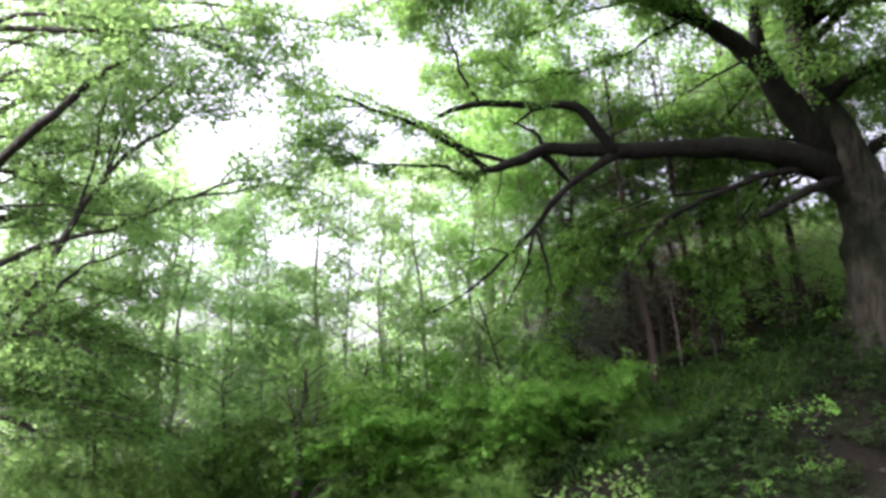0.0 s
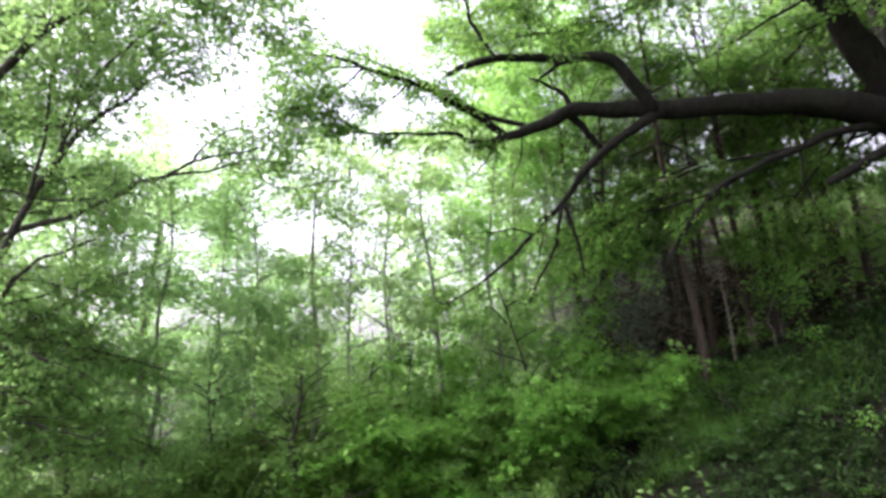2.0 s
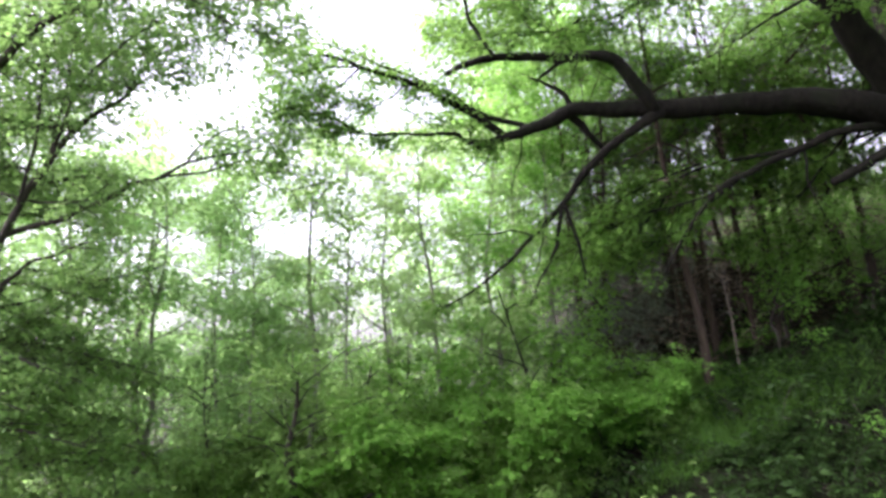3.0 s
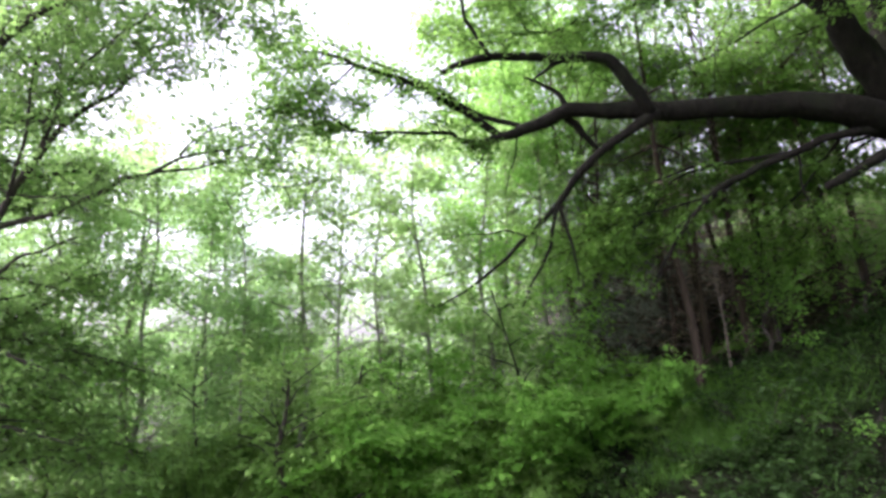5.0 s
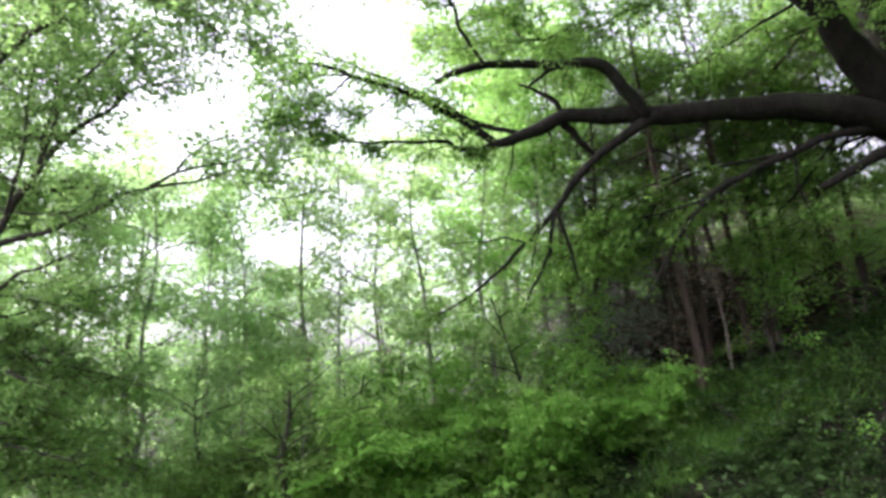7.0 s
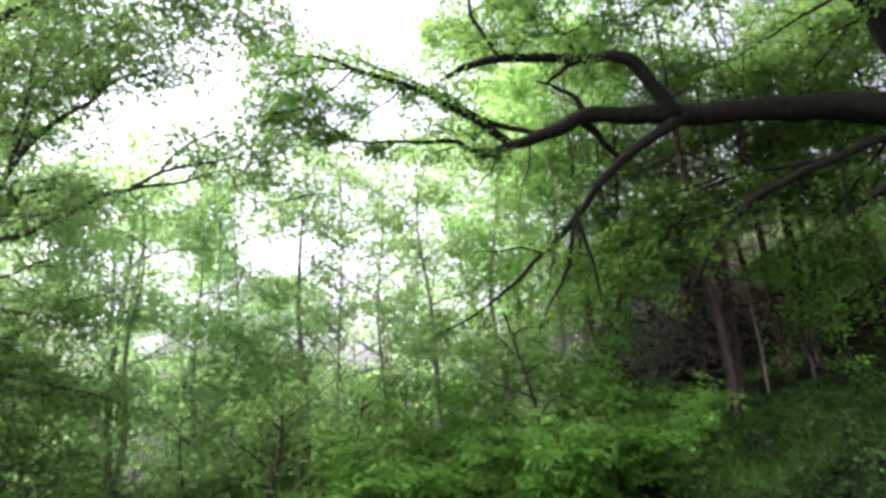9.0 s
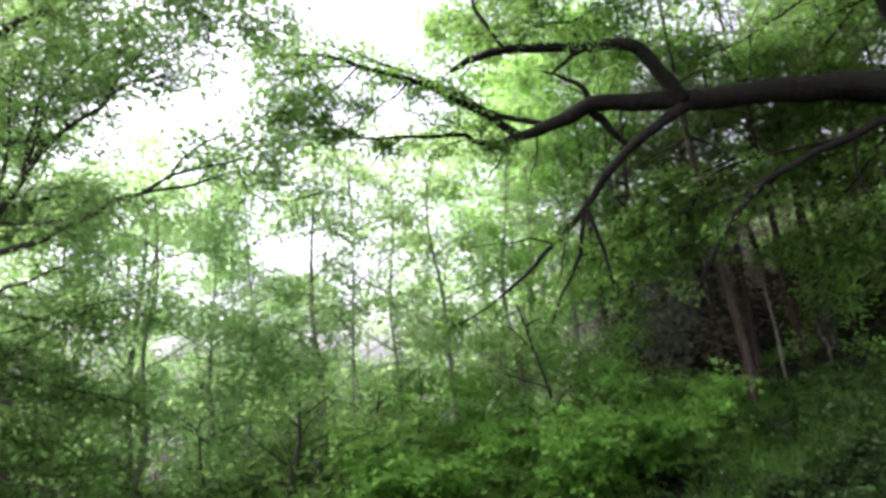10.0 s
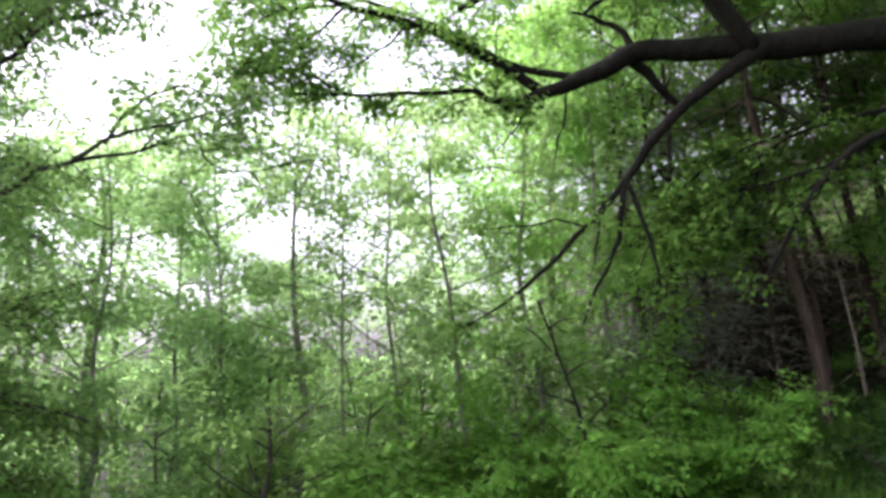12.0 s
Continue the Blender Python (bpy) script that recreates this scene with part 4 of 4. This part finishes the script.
# ---- thin pale dead poles among the pines ----
def build_pole(x, y, dx, height, seed):
    pole = tagged(new("dead_sapling"), "thin pale bare dead stem leaning among the pines", "tree", "dead stems among the pines")
    pole.location = (x, y, land(x, y))
    rng = np.random.default_rng(seed)
    line = limb_part([(0, 0, -0.2), (dx * 0.3, -0.05, height * 0.35), (dx * 0.7, -0.1, height * 0.7), (dx, -0.15, height)], (0.016, 0.014, 0.01, 0.005), pole, BARK_POLE, "stem", 7, 0.15, seed)
    for tw in sprout(line, 7, 0.5, rng, 0.35, 1.2):
        part("dead_branch", mesh_from("dead_branch", *tube(tw, (0.008, 0.003), 4), BARK_POLE, smooth=True), pole)


for i, (x, y, dx, h) in enumerate(((3.62, 10.0, -0.2, 1.5), (4.05, 10.35, -0.5, 2.6), (4.5, 10.5, -0.3, 2.2))):
    build_pole(x, y, dx, h, 601 + i)


# ---- shrubs and saplings ----
def build_shrub(name, seed, height, spread, leaf, leaf_size, label, stems=9, density=38, flat=0.5):
    rng = np.random.default_rng(seed)
    shrub = tagged(new(name), label, "shrub", "shrubs under the trees")
    lines = []
    for i in range(stems):
        az = i * 2.4 + rng.normal(0, 0.3)
        d = np.array([math.cos(az) * spread, math.sin(az) * spread, rng.uniform(0.8, 1.6)])
        pts = [np.array([math.cos(az) * 0.05, math.sin(az) * 0.05, -0.1])]
        for j in range(4):
            d = unit(d + rng.normal(0, 0.15, 3) + (0, 0, -0.05 * j))
            pts.append(pts[-1] + d * height * rng.uniform(0.8, 1.2) / 4)
        lines.append(curve(pts, 3))
        part("stem", mesh_from("stem", *tube(lines[-1], (0.012, 0.004), 5), BARK_GREY, smooth=True), shrub)
    first, second = bough_twigs(lines, 7, height * 0.3, rng, 3, 0.6, 0.12, 0.2)
    ps, ds = leaves_on(first + second, density, rng, 0.05)
    part("foliage", mesh_from("foliage", *leaf_cloud(ps, ds, leaf_size, rng, flat, 0.64, simple=True), leaf), shrub, "", "stuff")
    return shrub


def put(src, x, y, s, turn, dz=0.0):
    return copy_thing(src, pose(x, y, land(x, y) + dz, 0, 0, turn) @ Matrix.Diagonal((s, s, s, 1)))


shrubs = [build_shrub("shrub", 401, 2.5, 0.5, LEAF_BUSH, 0.07, "bushy shrub with bright fresh green leaves"),
          build_shrub("shrub", 402, 1.2, 0.9, LEAF_UNDER_LIT, 0.054, "low spreading shrub with fresh green leaves", 8, 40),
          build_shrub("shrub", 403, 1.8, 0.6, LEAF_UNDER_LIT, 0.054, "upright shrub with fresh green leaves", 8, 40),
          build_shrub("shrub", 405, 0.6, 1.0, LEAF_BUSH, 0.06, "leafy plant with broad pointed light green leaves on the bank", 8, 16, 0.35),
          build_shrub("shrub", 404, 0.7, 1.6, LEAF_HERB_SHADED, 0.072, "low green woodland plant on the bank, shade darkened into its leaf colour", 10, 22)]
for ob, (x, y) in zip(shrubs, ((-0.4, 10.1), (-3.9, 9.5), (-1.2, 9.8), (4.35, 8.3), (3.4, 8.8))):
    ob.location = (x, y, land(x, y))
rng = np.random.default_rng(5)
for i in range(40):
    x, y = rng.uniform(-5.6, 0.9), rng.uniform(9.3, 11.0)
    if -2.6 < x < -1.3 and y < 9.9:
        continue
    put(shrubs[(2, 1)[i % 2]], x, y, rng.uniform(0.8, 1.25) * (0.75 if y < 9.8 else 1), rng.uniform(0, 360))
for x, y, f in ((-0.05, 10.05, 0.95), (0.25, 9.95, 0.75), (0.8, 9.7, 0.7), (1.3, 9.6, 0.6), (1.75, 9.6, 0.5), (2.1, 9.8, 0.55), (-0.75, 9.8, 0.7)):
    put(shrubs[0], x, y, f, x * 200)
for i in range(44):
    x, y = -5.4 + 6.6 * (i + rng.uniform()) / 44, rng.uniform(8.5, 9.5)
    if -2.5 < x < -1.2:
        continue
    put(shrubs[(1, 2, 1)[i % 3]], x, y, rng.uniform(0.4, 0.6) * (0.75 if x > -1.0 else 1), rng.uniform(0, 360))
for x, y, f in ((-2.45, 9.8, 0.7), (-1.6, 9.7, 0.6), (-2.2, 10.2, 0.9), (-6.2, 9.3, 0.8), (-5.7, 9.0, 0.7), (-6.6, 9.6, 0.9), (-5.3, 9.5, 0.7)):
    put(shrubs[2], x, y, f, x * 300)
for i in range(18):
    x, y = rng.uniform(0.8, 2.4), rng.uniform(8.8, 10.2)
    put(shrubs[4 if i % 3 else 1], x, y, rng.uniform(0.4, 0.7), rng.uniform(0, 360))
for i in range(34):
    y = rng.uniform(7.6, 10.2)
    x = y * rng.uniform(0.24, 0.55)
    if 5.2 < x < 7.4 and 8.4 < y < 10:
        continue
    put(shrubs[4], x, y, rng.uniform(0.3, 0.55), rng.uniform(0, 360))
for x, y, f in ((5.9, 11.3, 0.6), (6.5, 11.6, 0.8), (7.1, 11.2, 0.7), (5.3, 11.7, 0.5), (6.1, 12.3, 0.9), (7.0, 12.6, 0.9), (5.2, 12.6, 0.7), (7.8, 12.0, 0.9)):
    put(shrubs[2], x, y, f, x * 310)
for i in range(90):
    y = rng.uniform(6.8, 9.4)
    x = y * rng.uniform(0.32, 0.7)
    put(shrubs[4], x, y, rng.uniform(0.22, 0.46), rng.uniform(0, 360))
for i in range(11):
    y = rng.uniform(7.0, 7.9)
    x = y * rng.uniform(0.3, 0.56)
    put(shrubs[3], x, y, rng.uniform(0.3, 0.5), rng.uniform(0, 360))


# ---- herbs and dead leaves on the bank ----
def build_herbs():
    rng = np.random.default_rng(9)
    n = 60000
    x, y = rng.uniform(-7, 9, n), rng.uniform(4.5, 11.5, n)
    x, y = np.append(x, rng.uniform(-9, 9, 24000)), np.append(y, rng.uniform(-7, 4.5, 24000))
    keep = np.array([noise.noise(Vector((px * 0.7, py * 0.7, 1.5))) for px, py in zip(x, y)]) > np.where((x > 0.33 * y) & (y < 9.5), -0.06, 0.0)
    x, y = x[keep], y[keep]
    z = np.array([land(px, py) for px, py in zip(x, y)])
    p = np.stack([x, y, z + rng.gamma(2, 0.09, len(x))], 1)
    ways = rng.normal(0, 1, p.shape) * (1, 1, 0.4)
    # Shaded leaf colour on the bank, lit leaf colour in the clearing.
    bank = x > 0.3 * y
    tagged(new("undergrowth", mesh_from("undergrowth", *leaf_cloud(p[bank], ways[bank], 0.075, rng, 0.5, 0.5), LEAF_HERB_SHADED)), "low green herbs covering the bank, shade darkened into their leaf colour", "undergrowth", kind="stuff")
    tagged(new("undergrowth", mesh_from("undergrowth", *leaf_cloud(p[~bank], ways[~bank], 0.075, rng, 0.5, 0.5), LEAF_UNDER_LIT)), "low green herbs covering the clearing, light put into their leaf colour", "undergrowth", kind="stuff")
    n = 22000
    y = rng.uniform(8.6, 10.8, n)
    x = y * rng.normal(0.36, 0.08, n)
    keep = np.array([noise.noise(Vector((px * 1.1, py * 1.1, 8.5))) for px, py in zip(x, y)]) > -0.1
    x, y = x[keep], y[keep]
    p = np.stack([x, y, [land(a, b) for a, b in zip(x, y)]], 1)
    ways = rng.normal(0, 0.35, p.shape) + (-0.25, -0.2, 1.1)
    tagged(new("grass", mesh_from("grass", *leaf_cloud(p, ways, 0.14, rng, 1.5, 0.08, simple=True), LEAF_GRASS)), "fine soft green grass tufts on the slope", "grass", kind="stuff")
    n = 40000
    x, y = rng.uniform(-9, 10, n), rng.uniform(-7, 13, n)
    p = np.stack([x, y, [land(a, b) + 0.02 for a, b in zip(x, y)]], 1)
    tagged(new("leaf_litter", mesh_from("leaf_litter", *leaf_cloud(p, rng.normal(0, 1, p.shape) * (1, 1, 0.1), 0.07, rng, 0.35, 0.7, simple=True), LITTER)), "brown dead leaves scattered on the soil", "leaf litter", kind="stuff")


def build_needle_litter():
    rng = np.random.default_rng(13)
    n = 26000
    x, y = rng.uniform(1.5, 9.5, n), rng.uniform(10.4, 15.2, n)
    p = np.stack([x, y, [land(a, b) + 0.02 for a, b in zip(x, y)]], 1)
    tagged(new("needle_litter", mesh_from("needle_litter", *leaf_cloud(p, rng.normal(0, 1, p.shape) * (1, 1, 0.3), 0.13, rng, 0.6, 0.3, simple=True), NEEDLE_BED)), "dry brown needles and twigs covering the hillside", "leaf litter", kind="stuff")


build_herbs()
build_needle_litter()

# ---- unseen trees added round about: they close the place and block light ----
rng = np.random.default_rng(31)
for i in range(12):
    az = radians(100 + i * 160 / 11) + rng.normal(0, 0.05)
    d = rng.uniform(13, 17)
    x, y = d * math.sin(az), d * math.cos(az)
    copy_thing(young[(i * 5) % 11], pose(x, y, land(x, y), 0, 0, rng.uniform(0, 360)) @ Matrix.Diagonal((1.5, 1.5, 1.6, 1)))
# Tall trees out of view, added to shade the bank and the boughs opposite.
for x, y, h, seed in ((6.3, 4.7, 9.5, 702), (8.4, 6.9, 9.0, 703), (-9.6, 10.2, 9.0, 704)):
    tagged(build_tree("tall_tree", x, y, h, 3.1, seed, BARK_GREY, LEAF_OAK, "unseen tall broadleaf tree with a high green crown, added to cast shade", 0.14, 26, 0.6, 0.08, 26, per=6, twig=0.8, top=0.7), group="tall trees beside the clearing")
